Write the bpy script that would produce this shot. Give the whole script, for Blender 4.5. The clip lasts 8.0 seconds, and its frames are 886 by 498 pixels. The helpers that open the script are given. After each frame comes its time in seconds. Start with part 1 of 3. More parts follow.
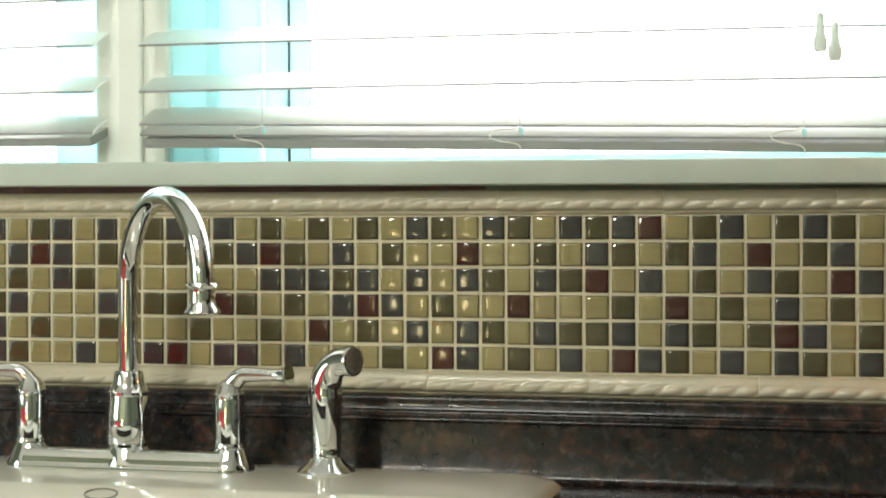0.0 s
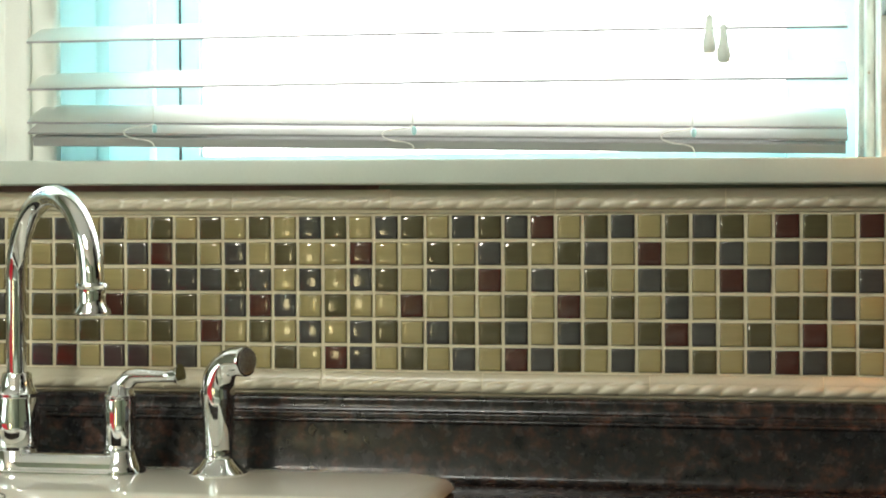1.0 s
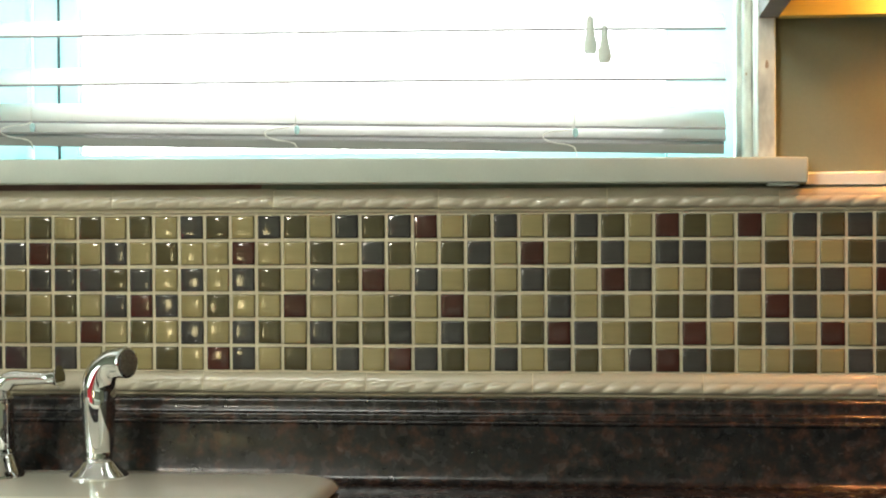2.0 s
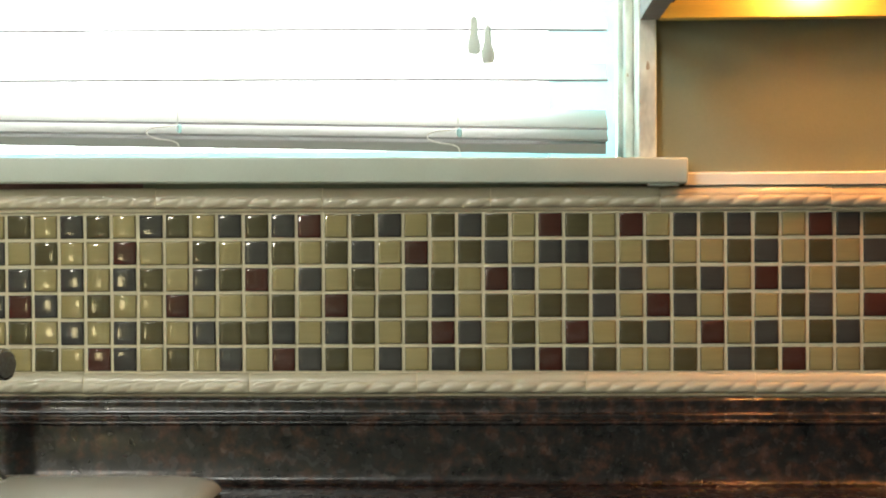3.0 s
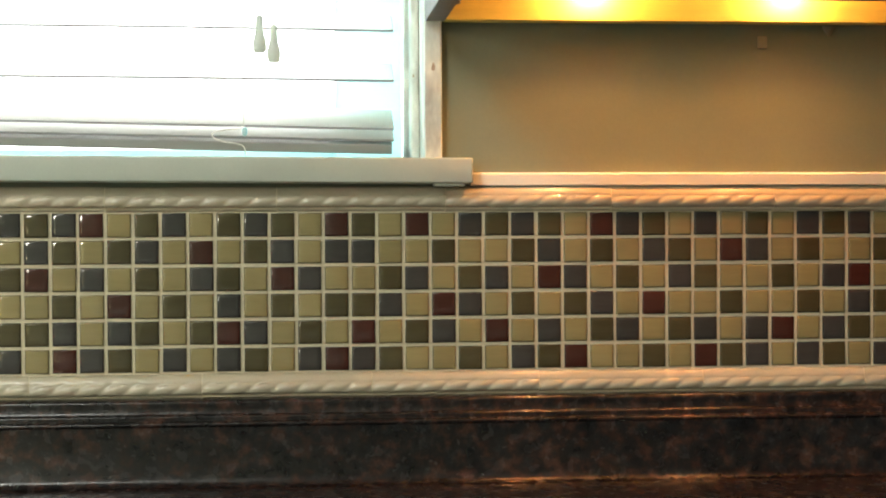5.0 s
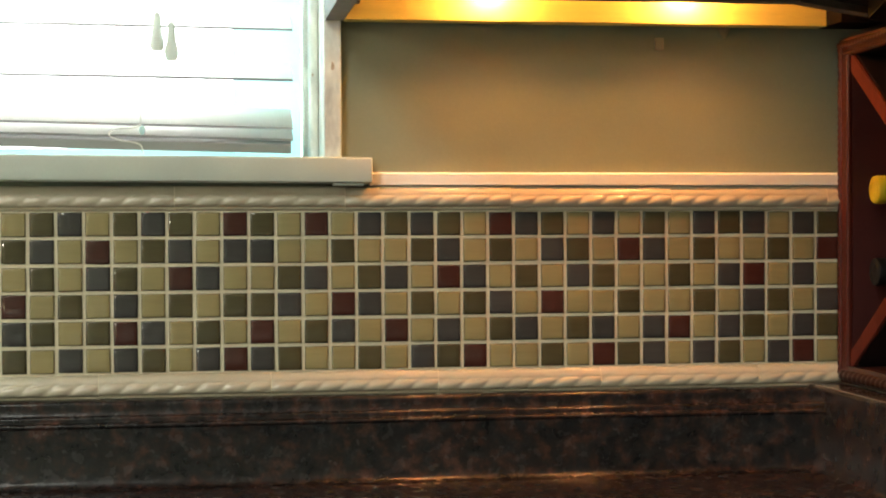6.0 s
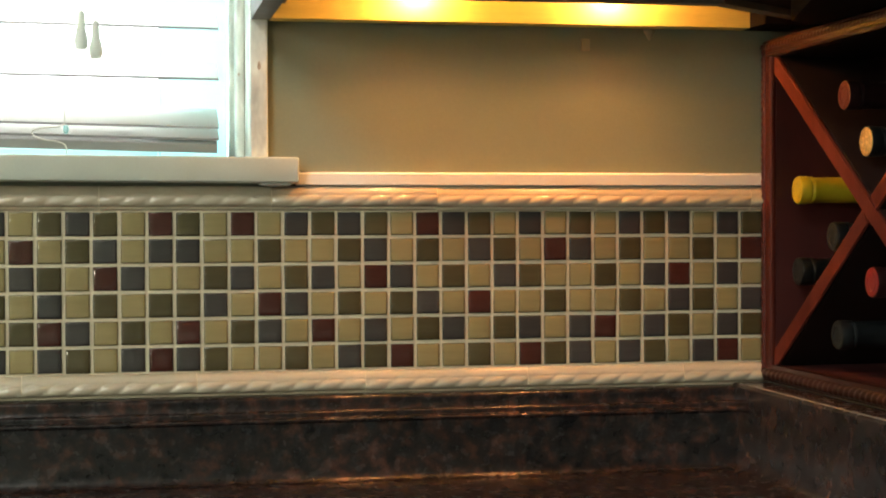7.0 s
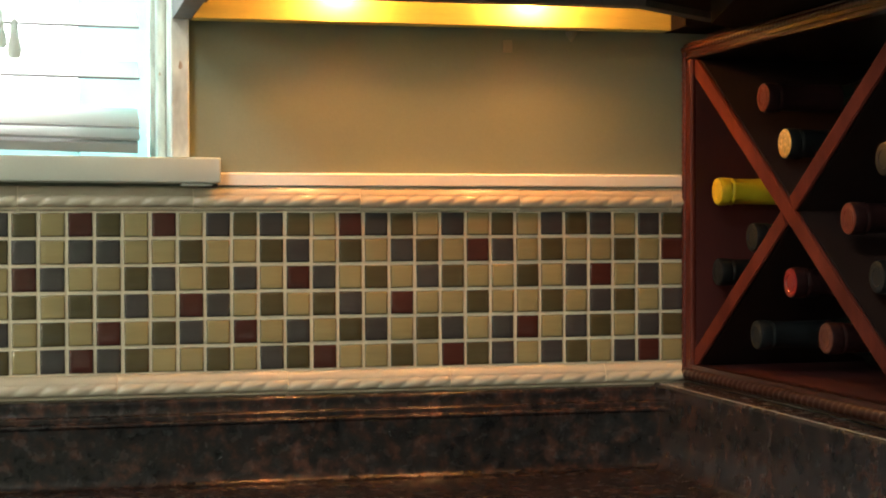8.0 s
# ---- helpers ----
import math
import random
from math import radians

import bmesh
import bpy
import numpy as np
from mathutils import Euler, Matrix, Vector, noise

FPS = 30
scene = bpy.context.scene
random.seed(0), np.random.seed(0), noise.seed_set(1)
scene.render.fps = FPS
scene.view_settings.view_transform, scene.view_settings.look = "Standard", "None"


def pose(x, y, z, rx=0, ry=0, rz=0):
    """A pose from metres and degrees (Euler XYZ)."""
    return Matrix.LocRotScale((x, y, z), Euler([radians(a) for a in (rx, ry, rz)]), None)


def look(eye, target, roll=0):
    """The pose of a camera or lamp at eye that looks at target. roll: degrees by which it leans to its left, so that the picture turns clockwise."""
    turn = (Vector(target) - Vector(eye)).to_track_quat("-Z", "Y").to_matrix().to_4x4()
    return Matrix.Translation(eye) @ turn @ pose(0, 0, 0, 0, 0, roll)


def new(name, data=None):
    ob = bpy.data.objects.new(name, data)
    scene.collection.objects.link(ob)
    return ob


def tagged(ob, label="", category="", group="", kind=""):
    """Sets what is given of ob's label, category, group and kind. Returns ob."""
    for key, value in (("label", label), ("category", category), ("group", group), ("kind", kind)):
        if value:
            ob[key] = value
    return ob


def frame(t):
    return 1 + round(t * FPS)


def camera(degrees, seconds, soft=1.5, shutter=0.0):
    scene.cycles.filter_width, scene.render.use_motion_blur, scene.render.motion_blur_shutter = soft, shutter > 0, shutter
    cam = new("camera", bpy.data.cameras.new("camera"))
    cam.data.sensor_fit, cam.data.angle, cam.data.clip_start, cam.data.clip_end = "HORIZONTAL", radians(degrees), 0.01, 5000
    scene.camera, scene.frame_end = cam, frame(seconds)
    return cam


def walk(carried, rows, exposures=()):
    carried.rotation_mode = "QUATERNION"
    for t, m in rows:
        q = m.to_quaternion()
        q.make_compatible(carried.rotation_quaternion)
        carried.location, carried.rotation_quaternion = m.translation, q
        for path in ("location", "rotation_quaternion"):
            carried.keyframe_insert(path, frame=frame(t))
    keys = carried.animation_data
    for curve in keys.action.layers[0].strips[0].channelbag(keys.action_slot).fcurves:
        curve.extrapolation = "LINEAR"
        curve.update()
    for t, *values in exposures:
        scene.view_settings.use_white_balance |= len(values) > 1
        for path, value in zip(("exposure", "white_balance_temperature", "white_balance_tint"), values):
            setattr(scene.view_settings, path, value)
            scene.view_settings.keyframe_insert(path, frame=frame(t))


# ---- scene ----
# camera on a tripod: it only turns from left to right
cam = camera(30.04, 8.0, soft=2.0)
EYE = (0.1122, -1.5434, 1.1863)
ROWS = [  # seconds, yaw, pitch, roll
    (0, 14.076, -0.681, -0.169),
    (0.5, 12.358, -0.687, -0.236),
    (1, 10.371, -0.712, -0.181),
    (1.5, 8.345, -0.730, -0.229),
    (3, 2.308, -0.777, -0.281),
    (3.5, 0.335, -0.790, -0.274),
    (4, -1.496, -0.798, -0.260),
    (4.5, -3.244, -0.807, -0.246),
    (6, -8.581, -0.842, -0.202),
    (6.5, -9.910, -0.846, -0.175),
    (7, -11.113, -0.850, -0.195),
    (7.5, -12.343, -0.854, -0.180),
    (8, -13.794, -0.831, -0.155),
]
walk(cam, [(t, pose(*EYE, 0, 0, yaw) @ pose(0, 0, 0, 90 + pitch, 0, 0) @ pose(0, 0, 0, 0, 0, roll)) for t, yaw, pitch, roll in ROWS])

# ---- light ----
world = bpy.data.worlds.new("world")
scene.world = world
world.use_nodes = True
wn = world.node_tree.nodes
sky = wn.new("ShaderNodeTexSky")
sky.sky_type, sky.sun_disc = "NISHITA", False
sky.sun_elevation, sky.sun_rotation = radians(48), radians(200)
world.node_tree.links.new(sky.outputs[0], wn["Background"].inputs[0])
wn["Background"].inputs[1].default_value = 0.12
scene.view_settings.exposure = 0.0


def lamp(name, kind, m, energy, color, **kw):
    data = bpy.data.lights.new(name, kind)
    data.energy, data.color = energy, color
    if "size" in kw:
        data.shape, data.size, data.size_y = "RECTANGLE", kw["size"], kw["size_y"]
    if "radius" in kw:
        data.shadow_soft_size = kw["radius"]
    ob = new(name, data)
    ob.matrix_world = m
    return ob


sun = lamp("sun", "SUN", look((3, 6, 8), (0, 0, 0)), 2.5, (1, 0.95, 0.88))
sun.data.angle = radians(0.5)
# the flat ceiling lamp over the middle of the kitchen
lamp("ceiling_lamp_light", "AREA", look((-0.66, -1.75, 2.385), (-0.66, -1.70, 0)), 29, (0.98, 1.0, 0.91), size=0.6, size_y=0.6)
# added fill: cool area lamp in an unseen, assumed side window
lamp("side_fill_light", "AREA", look((-2.32, -1.675, 1.54), (0, -1.2, 1.1)), 9, (0.90, 1.0, 0.93), size=1.0, size_y=1.05)
lamp("pendant_light", "POINT", pose(-1.05, -2.95, 1.72), 36, (1.0, 0.94, 0.82), radius=0.10)
for px in (0.385, 0.572):
    # halogen lamp under the cabinet: the bare bulb, and the beam of its reflector
    lamp("puck_light", "POINT", pose(px, -0.0330, 1.4085), 1.6, (1.0, 0.445, 0.135), radius=0.009)
    beam = lamp("puck_beam", "SPOT", look((px, -0.105, 1.412), (px, -0.090, 1.0)), 1.4, (1.0, 0.30, 0.09), radius=0.012)
    beam.data.spot_size, beam.data.spot_blend = radians(125), 1.0


# ---- materials ----
def nodes_of(name):
    m = bpy.data.materials.new(name)
    m.use_nodes = True
    nt = m.node_tree
    return m, nt, nt.nodes["Principled BSDF"]


def mat(name, color, rough=0.5, metal=0.0, scale=40, amount=0.15, fine=400, bump=0.0, bump_scale=200, coat=0.0, per_object=0.0, stretch=(1, 1, 1), spec=0.5):
    """A surface whose colour varies at two scales, with fine relief."""
    m, nt, b = nodes_of(name)
    L, N = nt.links.new, nt.nodes.new
    tc = N("ShaderNodeTexCoord")
    mp = N("ShaderNodeMapping")
    mp.inputs["Scale"].default_value = stretch
    geo = N("ShaderNodeNewGeometry")
    L(geo.outputs["Position"], mp.inputs[0])
    n1, n2 = N("ShaderNodeTexNoise"), N("ShaderNodeTexNoise")
    n1.inputs["Scale"].default_value, n2.inputs["Scale"].default_value = scale, fine
    n1.inputs["Detail"].default_value = 5
    L(mp.outputs[0], n1.inputs[0]), L(mp.outputs[0], n2.inputs[0])
    mix = N("ShaderNodeMath")
    mix.operation = "MULTIPLY_ADD"
    mix.inputs[1].default_value = 0.4
    L(n2.outputs[0], mix.inputs[0]), L(n1.outputs[0], mix.inputs[2])
    mr = N("ShaderNodeMapRange")
    mr.inputs[1].default_value, mr.inputs[2].default_value = 0.4, 1.0
    mr.inputs[3].default_value, mr.inputs[4].default_value = 1 - amount, 1 + amount
    L(mix.outputs[0], mr.inputs[0])
    value = mr.outputs[0]
    if per_object:
        oi = N("ShaderNodeObjectInfo")
        m2 = N("ShaderNodeMapRange")
        m2.inputs[3].default_value, m2.inputs[4].default_value = 1 - per_object, 1 + per_object
        L(oi.outputs["Random"], m2.inputs[0])
        mu = N("ShaderNodeMath")
        mu.operation = "MULTIPLY"
        L(value, mu.inputs[0]), L(m2.outputs[0], mu.inputs[1])
        value = mu.outputs[0]
    hsv = N("ShaderNodeHueSaturation")
    hsv.inputs["Color"].default_value = (*color, 1)
    L(value, hsv.inputs["Value"])
    L(hsv.outputs[0], b.inputs["Base Color"])
    b.inputs["Roughness"].default_value, b.inputs["Metallic"].default_value = rough, metal
    b.inputs["Coat Weight"].default_value, b.inputs["Coat Roughness"].default_value = coat, 0.06
    b.inputs["Specular IOR Level"].default_value = spec
    if bump:
        nb, bp = N("ShaderNodeTexNoise"), N("ShaderNodeBump")
        nb.inputs["Scale"].default_value, nb.inputs["Detail"].default_value = bump_scale, 4
        L(geo.outputs["Position"], nb.inputs[0]), L(nb.outputs[0], bp.inputs["Height"])
        bp.inputs["Strength"].default_value, bp.inputs["Distance"].default_value = bump, 0.002
        L(bp.outputs[0], b.inputs["Normal"])
    return m


def granite(name):
    """Dark brown granite-look laminate with rust and grey-blue flecks."""
    m, nt, b = nodes_of(name)
    L, N = nt.links.new, nt.nodes.new
    geo = N("ShaderNodeNewGeometry")
    def ramp(scale, detail, stops, rough=0.6, dist=0.6):
        n, r = N("ShaderNodeTexNoise"), N("ShaderNodeValToRGB")
        n.inputs["Scale"].default_value, n.inputs["Detail"].default_value = scale, detail
        n.inputs["Roughness"].default_value, n.inputs["Distortion"].default_value = rough, dist
        L(geo.outputs["Position"], n.inputs[0]), L(n.outputs[0], r.inputs[0])
        while len(r.color_ramp.elements) < len(stops):
            r.color_ramp.elements.new(0.5)
        for e, (p, c) in zip(r.color_ramp.elements, stops):
            e.position, e.color = p, (*c, 1)
        return r.outputs[0]
    base = ramp(62, 7, [(0.38, (0.011, 0.011, 0.012)), (0.50, (0.019, 0.017, 0.017)), (0.58, (0.045, 0.025, 0.020)), (0.70, (0.100, 0.050, 0.037))], 0.68, 0.1)
    grey = ramp(95, 7, [(0.48, (0.0, 0.0, 0.0)), (0.60, (0.007, 0.008, 0.009)), (0.76, (0.048, 0.049, 0.047))], 0.7, 0.0)
    broad = ramp(14, 3, [(0.3, (0.70, 0.68, 0.68)), (0.7, (1.0, 1.0, 1.0))])
    add, mul = N("ShaderNodeMix"), N("ShaderNodeMix")
    for x, kind in ((add, "ADD"), (mul, "MULTIPLY")):
        x.data_type, x.blend_type = "RGBA", kind
        x.inputs[0].default_value = 1
    L(base, add.inputs[6]), L(grey, add.inputs[7]), L(add.outputs[2], mul.inputs[6]), L(broad, mul.inputs[7])
    L(mul.outputs[2], b.inputs["Base Color"])
    gloss, span = N("ShaderNodeTexNoise"), N("ShaderNodeMapRange")
    gloss.inputs["Scale"].default_value, gloss.inputs["Detail"].default_value = 85, 6
    span.inputs[1].default_value, span.inputs[2].default_value = 0.36, 0.64
    span.inputs[3].default_value, span.inputs[4].default_value = 0.14, 0.30
    L(geo.outputs["Position"], gloss.inputs[0]), L(gloss.outputs[0], span.inputs[0]), L(span.outputs[0], b.inputs["Roughness"])
    b.inputs["Specular IOR Level"].default_value = 0.38
    nb, bp = N("ShaderNodeTexNoise"), N("ShaderNodeBump")
    nb.inputs["Scale"].default_value = 500
    L(geo.outputs["Position"], nb.inputs[0]), L(nb.outputs[0], bp.inputs["Height"])
    bp.inputs["Strength"].default_value, bp.inputs["Distance"].default_value = 0.03, 0.001
    L(bp.outputs[0], b.inputs["Normal"])
    return m


def glow(name, color, strength):
    m, nt, b = nodes_of(name)
    b.inputs["Base Color"].default_value = (*color, 1)
    b.inputs["Emission Color"].default_value = (*color, 1)
    b.inputs["Emission Strength"].default_value = strength
    return m


def thin(m, share, color):
    """Lets part of the light through, as thin pale plastic does."""
    nt = m.node_tree
    b, out = nt.nodes["Principled BSDF"], nt.nodes["Material Output"]
    t, x = nt.nodes.new("ShaderNodeBsdfTranslucent"), nt.nodes.new("ShaderNodeMixShader")
    t.inputs[0].default_value, x.inputs[0].default_value = (*color, 1), share
    nt.links.new(b.outputs[0], x.inputs[1]), nt.links.new(t.outputs[0], x.inputs[2]), nt.links.new(x.outputs[0], out.inputs[0])
    return m


OLIVE = mat("olive_wall_paint", (0.216, 0.250, 0.180), 0.6, scale=6, amount=0.08, bump=0.05, bump_scale=350)
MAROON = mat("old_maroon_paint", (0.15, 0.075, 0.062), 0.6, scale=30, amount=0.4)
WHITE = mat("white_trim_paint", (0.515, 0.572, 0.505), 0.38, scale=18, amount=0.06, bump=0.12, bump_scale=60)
# Lighter copy of the white paint, with glare and lamplight put into it.
LITWHITE = mat("lit_white_paint", (0.86, 0.88, 0.82), 0.4, scale=16, amount=0.05, bump=0.1, bump_scale=60)
WORN = mat("worn_white_paint", (0.74, 0.76, 0.70), 0.45, scale=38, amount=0.42, fine=160, bump=0.2, bump_scale=40, stretch=(1, 1, 0.45))
PLASTER = mat("plain_wall_paint", (0.55, 0.52, 0.42), 0.7, scale=4, amount=0.08, bump=0.1)
RED = mat("red_paint", (0.65, 0.014, 0.035), 0.5, scale=6, amount=0.1)
BARE = mat("bare_wood_under_paint", (0.52, 0.42, 0.31), 0.7, scale=200, amount=0.3)
CLIP = mat("yellowed_plastic", (0.34, 0.32, 0.22), 0.5, scale=60, amount=0.1)
CEIL = mat("ceiling_paint", (0.78, 0.77, 0.72), 0.8, scale=5, amount=0.04)
FLOOR = mat("brown_floor", (0.30, 0.21, 0.13), 0.4, scale=6, amount=0.25, stretch=(1, 8, 1))
# Frame passes cyan light, standing in for the glare round the panes.
SASH = thin(mat("pale_window_frame", (0.72, 0.84, 0.83), 0.35, scale=8, amount=0.1), 0.58, (0.56, 0.84, 0.85))
SLAT = thin(mat("white_blind_slat", (0.80, 0.80, 0.76), 0.35, scale=15, amount=0.04, stretch=(0.2, 1, 1)), 0.90, (0.98, 0.99, 0.97))
# White rail greyed down to the shade under the slats.
RAIL = mat("shaded_white_rail", (0.31, 0.315, 0.30), 0.35, scale=15, amount=0.05, stretch=(0.2, 1, 1))
# Slat edge colour carries the shade on its room side.
SLATEDGE = mat("shaded_slat_edge", (0.38, 0.36, 0.38), 0.5, scale=40, amount=0.2, stretch=(0.1, 1, 1))
CORD = mat("white_cord", (0.75, 0.74, 0.68), 0.8, scale=300, amount=0.2)
TASSEL = thin(mat("cream_tassel_plastic", (0.70, 0.73, 0.68), 0.4, scale=60, amount=0.08), 0.35, (0.80, 0.84, 0.79))
GROUT = mat("sandy_grout", (0.63, 0.565, 0.400), 0.85, scale=60, amount=0.12, bump=0.5, bump_scale=600)
CERAMIC = mat("cream_glazed_ceramic", (0.515, 0.462, 0.340), 0.26, scale=25, amount=0.07, coat=0.22, per_object=0.03)
GRANITE = granite("dark_granite_laminate")
CAULK = mat("caulk", (0.22, 0.19, 0.15), 0.6, scale=80, amount=0.2)
PORCELAIN = mat("cream_porcelain", (0.63, 0.61, 0.53), 0.10, scale=8, amount=0.03, coat=0.6)
CHROME = mat("polished_chrome", (0.86, 0.87, 0.88), 0.035, 1.0, scale=20, amount=0.03)
RUBBER = mat("grey_rubber", (0.08, 0.08, 0.08), 0.6, scale=300, amount=0.3)
SPRAY = mat("grey_spray_plate", (0.13, 0.135, 0.13), 0.4, 0.5, scale=500, amount=0.5, bump=0.6, bump_scale=700)
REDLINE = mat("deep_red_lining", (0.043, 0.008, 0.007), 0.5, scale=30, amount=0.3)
DARKWOOD = mat("dark_cabinet_wood", (0.010, 0.007, 0.006), 0.65, scale=12, amount=0.3, stretch=(6, 6, 0.6), spec=0.03)
GREYEDGE = mat("grey_panel_edge", (0.15, 0.135, 0.12), 0.55, scale=50, amount=0.25)
MAPLE = mat("pale_maple", (0.82, 0.70, 0.20), 0.5, scale=30, amount=0.12, stretch=(0.3, 3, 3))
DARKRED = mat("dark_polished_mahogany", (0.030, 0.009, 0.006), 0.3, scale=40, amount=0.35, stretch=(1, 1, 0.35), spec=0.4)
SATIN = mat("satin_mahogany", (0.082, 0.021, 0.015), 0.55, scale=40, amount=0.35, stretch=(1, 1, 0.35), spec=0.0)
MAHOGANY = mat("mahogany", (0.058, 0.012, 0.008), 0.34, scale=40, amount=0.35, stretch=(1, 1, 0.35), coat=0.04, spec=0.2)
# Inner rack faces coloured darker, for the shade deep inside.
LINING = mat("shaded_rack_lining", (0.017, 0.010, 0.009), 0.5, scale=30, amount=0.3, spec=0.2)
GLASSES = {
    "Y": mat("beige_glass", (0.290, 0.238, 0.108), 0.06, scale=30, amount=0.10, fine=150, stretch=(0.4, 1, 5), coat=0.25, bump=0.05, bump_scale=95, per_object=0.07),
    "G": mat("olive_glass", (0.074, 0.061, 0.028), 0.06, scale=30, amount=0.14, fine=150, stretch=(0.4, 1, 5), coat=0.25, bump=0.05, bump_scale=95, per_object=0.14),
    "B": mat("slate_blue_glass", (0.052, 0.048, 0.045), 0.06, scale=30, amount=0.14, fine=150, stretch=(0.4, 1, 5), coat=0.25, bump=0.05, bump_scale=95, per_object=0.14),
    "R": mat("oxblood_glass", (0.062, 0.019, 0.014), 0.06, scale=30, amount=0.14, fine=150, stretch=(0.4, 1, 5), coat=0.25, bump=0.05, bump_scale=95, per_object=0.12),
    # Bottom-row tiles with the red wall's reflection put into their colour.
    "P": mat("red_reflection_glass", (0.055, 0.034, 0.036), 0.06, scale=30, amount=0.14, fine=150, stretch=(0.4, 1, 5), coat=0.25, bump=0.05, bump_scale=95, per_object=0.1),
}

RIMS = {k: mat(name, c, 0.12, scale=60, amount=0.1, per_object=0.07) for k, name, c in (
    ("Y", "beige_glass_edge", (0.195, 0.160, 0.082)), ("G", "olive_glass_edge", (0.050, 0.044, 0.022)), ("B", "slate_glass_edge", (0.030, 0.030, 0.030)),
    ("R", "oxblood_glass_edge", (0.038, 0.014, 0.011)), ("P", "red_reflection_glass_edge", (0.036, 0.024, 0.025)))}


# ---- mesh helpers ----
def part(name, bm, material, parent=None, label="", smooth=False, m=None):
    me = bpy.data.meshes.new(name)
    bmesh.ops.recalc_face_normals(bm, faces=bm.faces[:])
    bm.to_mesh(me)
    bm.free()
    me.materials.append(material)
    if smooth:
        for p in me.polygons:
            p.use_smooth = True
        me.set_sharp_from_angle(angle=radians(38))
    ob = new(name, me)
    ob.parent = parent
    if m is not None:
        ob.matrix_basis = m
    if label:
        ob["label"] = label
    return ob


def thing(name, label, category, at=(0, 0, 0), group="", kind=""):
    ob = new(name)
    ob.location = at
    ob.empty_display_size = 0.05
    return tagged(ob, label, category, group, kind)


def box(lo, hi, bevel=0.0, seg=2, bm=None):
    bm = bm or bmesh.new()
    r = bmesh.ops.create_cube(bm, size=1)
    vs = r["verts"]
    for v in vs:
        v.co = Vector([lo[i] + (v.co[i] + 0.5) * (hi[i] - lo[i]) for i in range(3)])
    if bevel:
        es = list({e for v in vs for e in v.link_edges})
        bmesh.ops.bevel(bm, geom=es, offset=bevel, segments=seg, profile=0.5, affect="EDGES")
    return bm


def tube(path, radii, n=20, caps=True, squash=None, bm=None):
    """A round skin round a path, with a radius at each of its points."""
    bm = bm or bmesh.new()
    path = [Vector(p) for p in path]
    rings, side = [], None
    for i, p in enumerate(path):
        d = (path[min(i + 1, len(path) - 1)] - path[max(i - 1, 0)])
        d = d.normalized() if d.length > 1e-9 else Vector((0, 0, 1))
        if side is None:
            side = d.orthogonal().normalized()
        side = (side - d * side.dot(d)).normalized()
        up = d.cross(side)
        r = radii[i] if hasattr(radii, "__len__") else radii
        rings.append([bm.verts.new(p + (side * math.cos(a) + up * math.sin(a)) * r) for a in [2 * math.pi * k / n for k in range(n)]])
    for a, b in zip(rings, rings[1:]):
        for k in range(n):
            bm.faces.new((a[k], a[(k + 1) % n], b[(k + 1) % n], b[k]))
    if caps:
        bm.faces.new(rings[0][::-1])
        bm.faces.new(rings[-1])
    return bm


def lathe(profile, axis="z", n=28):
    """A turned shape: (radius, height) points round an axis."""
    vec = {"z": lambda h: (0, 0, h), "x": lambda h: (h, 0, 0)}[axis]
    bm = bmesh.new()
    rings = []
    for r, h in profile:
        ring = []
        for k in range(n):
            a = 2 * math.pi * k / n
            c, s = r * math.cos(a), r * math.sin(a)
            ring.append(bm.verts.new((c, s, h) if axis == "z" else (h, c, s)))
        rings.append(ring)
    for a, b in zip(rings, rings[1:]):
        for k in range(n):
            bm.faces.new((a[k], a[(k + 1) % n], b[(k + 1) % n], b[k]))
    bm.faces.new(rings[0][::-1])
    bm.faces.new(rings[-1])
    return bm


def extrude(profile, a, b, axis="x", steps=1):
    """A closed (depth, height) profile drawn out along x or y."""
    bm = bmesh.new()
    rings = []
    for i in range(steps + 1):
        u = a + (b - a) * i / steps
        rings.append([bm.verts.new((u, p, q) if axis == "x" else (p, u, q)) for p, q in profile])
    n = len(profile)
    for r, s in zip(rings, rings[1:]):
        for k in range(n):
            bm.faces.new((r[k], r[(k + 1) % n], s[(k + 1) % n], s[k]))
    bm.faces.new(rings[0][::-1])
    bm.faces.new(rings[-1])
    return bm


def smooth_path(pts, per=8):
    """Catmull-Rom through points."""
    pts = [Vector(p) for p in pts]
    out = []
    for i in range(len(pts) - 1):
        p0, p1, p2, p3 = pts[max(i - 1, 0)], pts[i], pts[i + 1], pts[min(i + 2, len(pts) - 1)]
        for k in range(per):
            t = k / per
            out.append(0.5 * ((2 * p1) + (p2 - p0) * t + (2 * p0 - 5 * p1 + 4 * p2 - p3) * t * t + (3 * p1 - p0 - 3 * p2 + p3) * t ** 3))
    out.append(pts[-1])
    return out


def structure(name, bm, material, label, category, smooth=False):
    return tagged(part(name, bm, material, None, "", smooth), label, category, "", "structure")


# ---- the room ----
WEST, EAST, SOUTH, TOP = -2.3, 1.9, -3.6, 2.44
WX0, WX1, WZ0, WZ1 = -1.42, 0.2486, 1.2246, 2.05     # the window's opening in the wall
structure("floor", box((WEST - 0.1, SOUTH - 0.1, -0.1), (EAST + 0.1, 0.2, 0)), FLOOR, "brown wooden kitchen floor", "floor")
structure("ceiling", box((WEST - 0.1, SOUTH - 0.1, TOP), (EAST + 0.1, 0.2, TOP + 0.1)), CEIL, "plain white ceiling", "ceiling")
nw = structure("wall_north", box((WEST, 0.006, 0), (EAST, 0.16, WZ0)), OLIVE, "olive painted kitchen wall round the window", "wall")
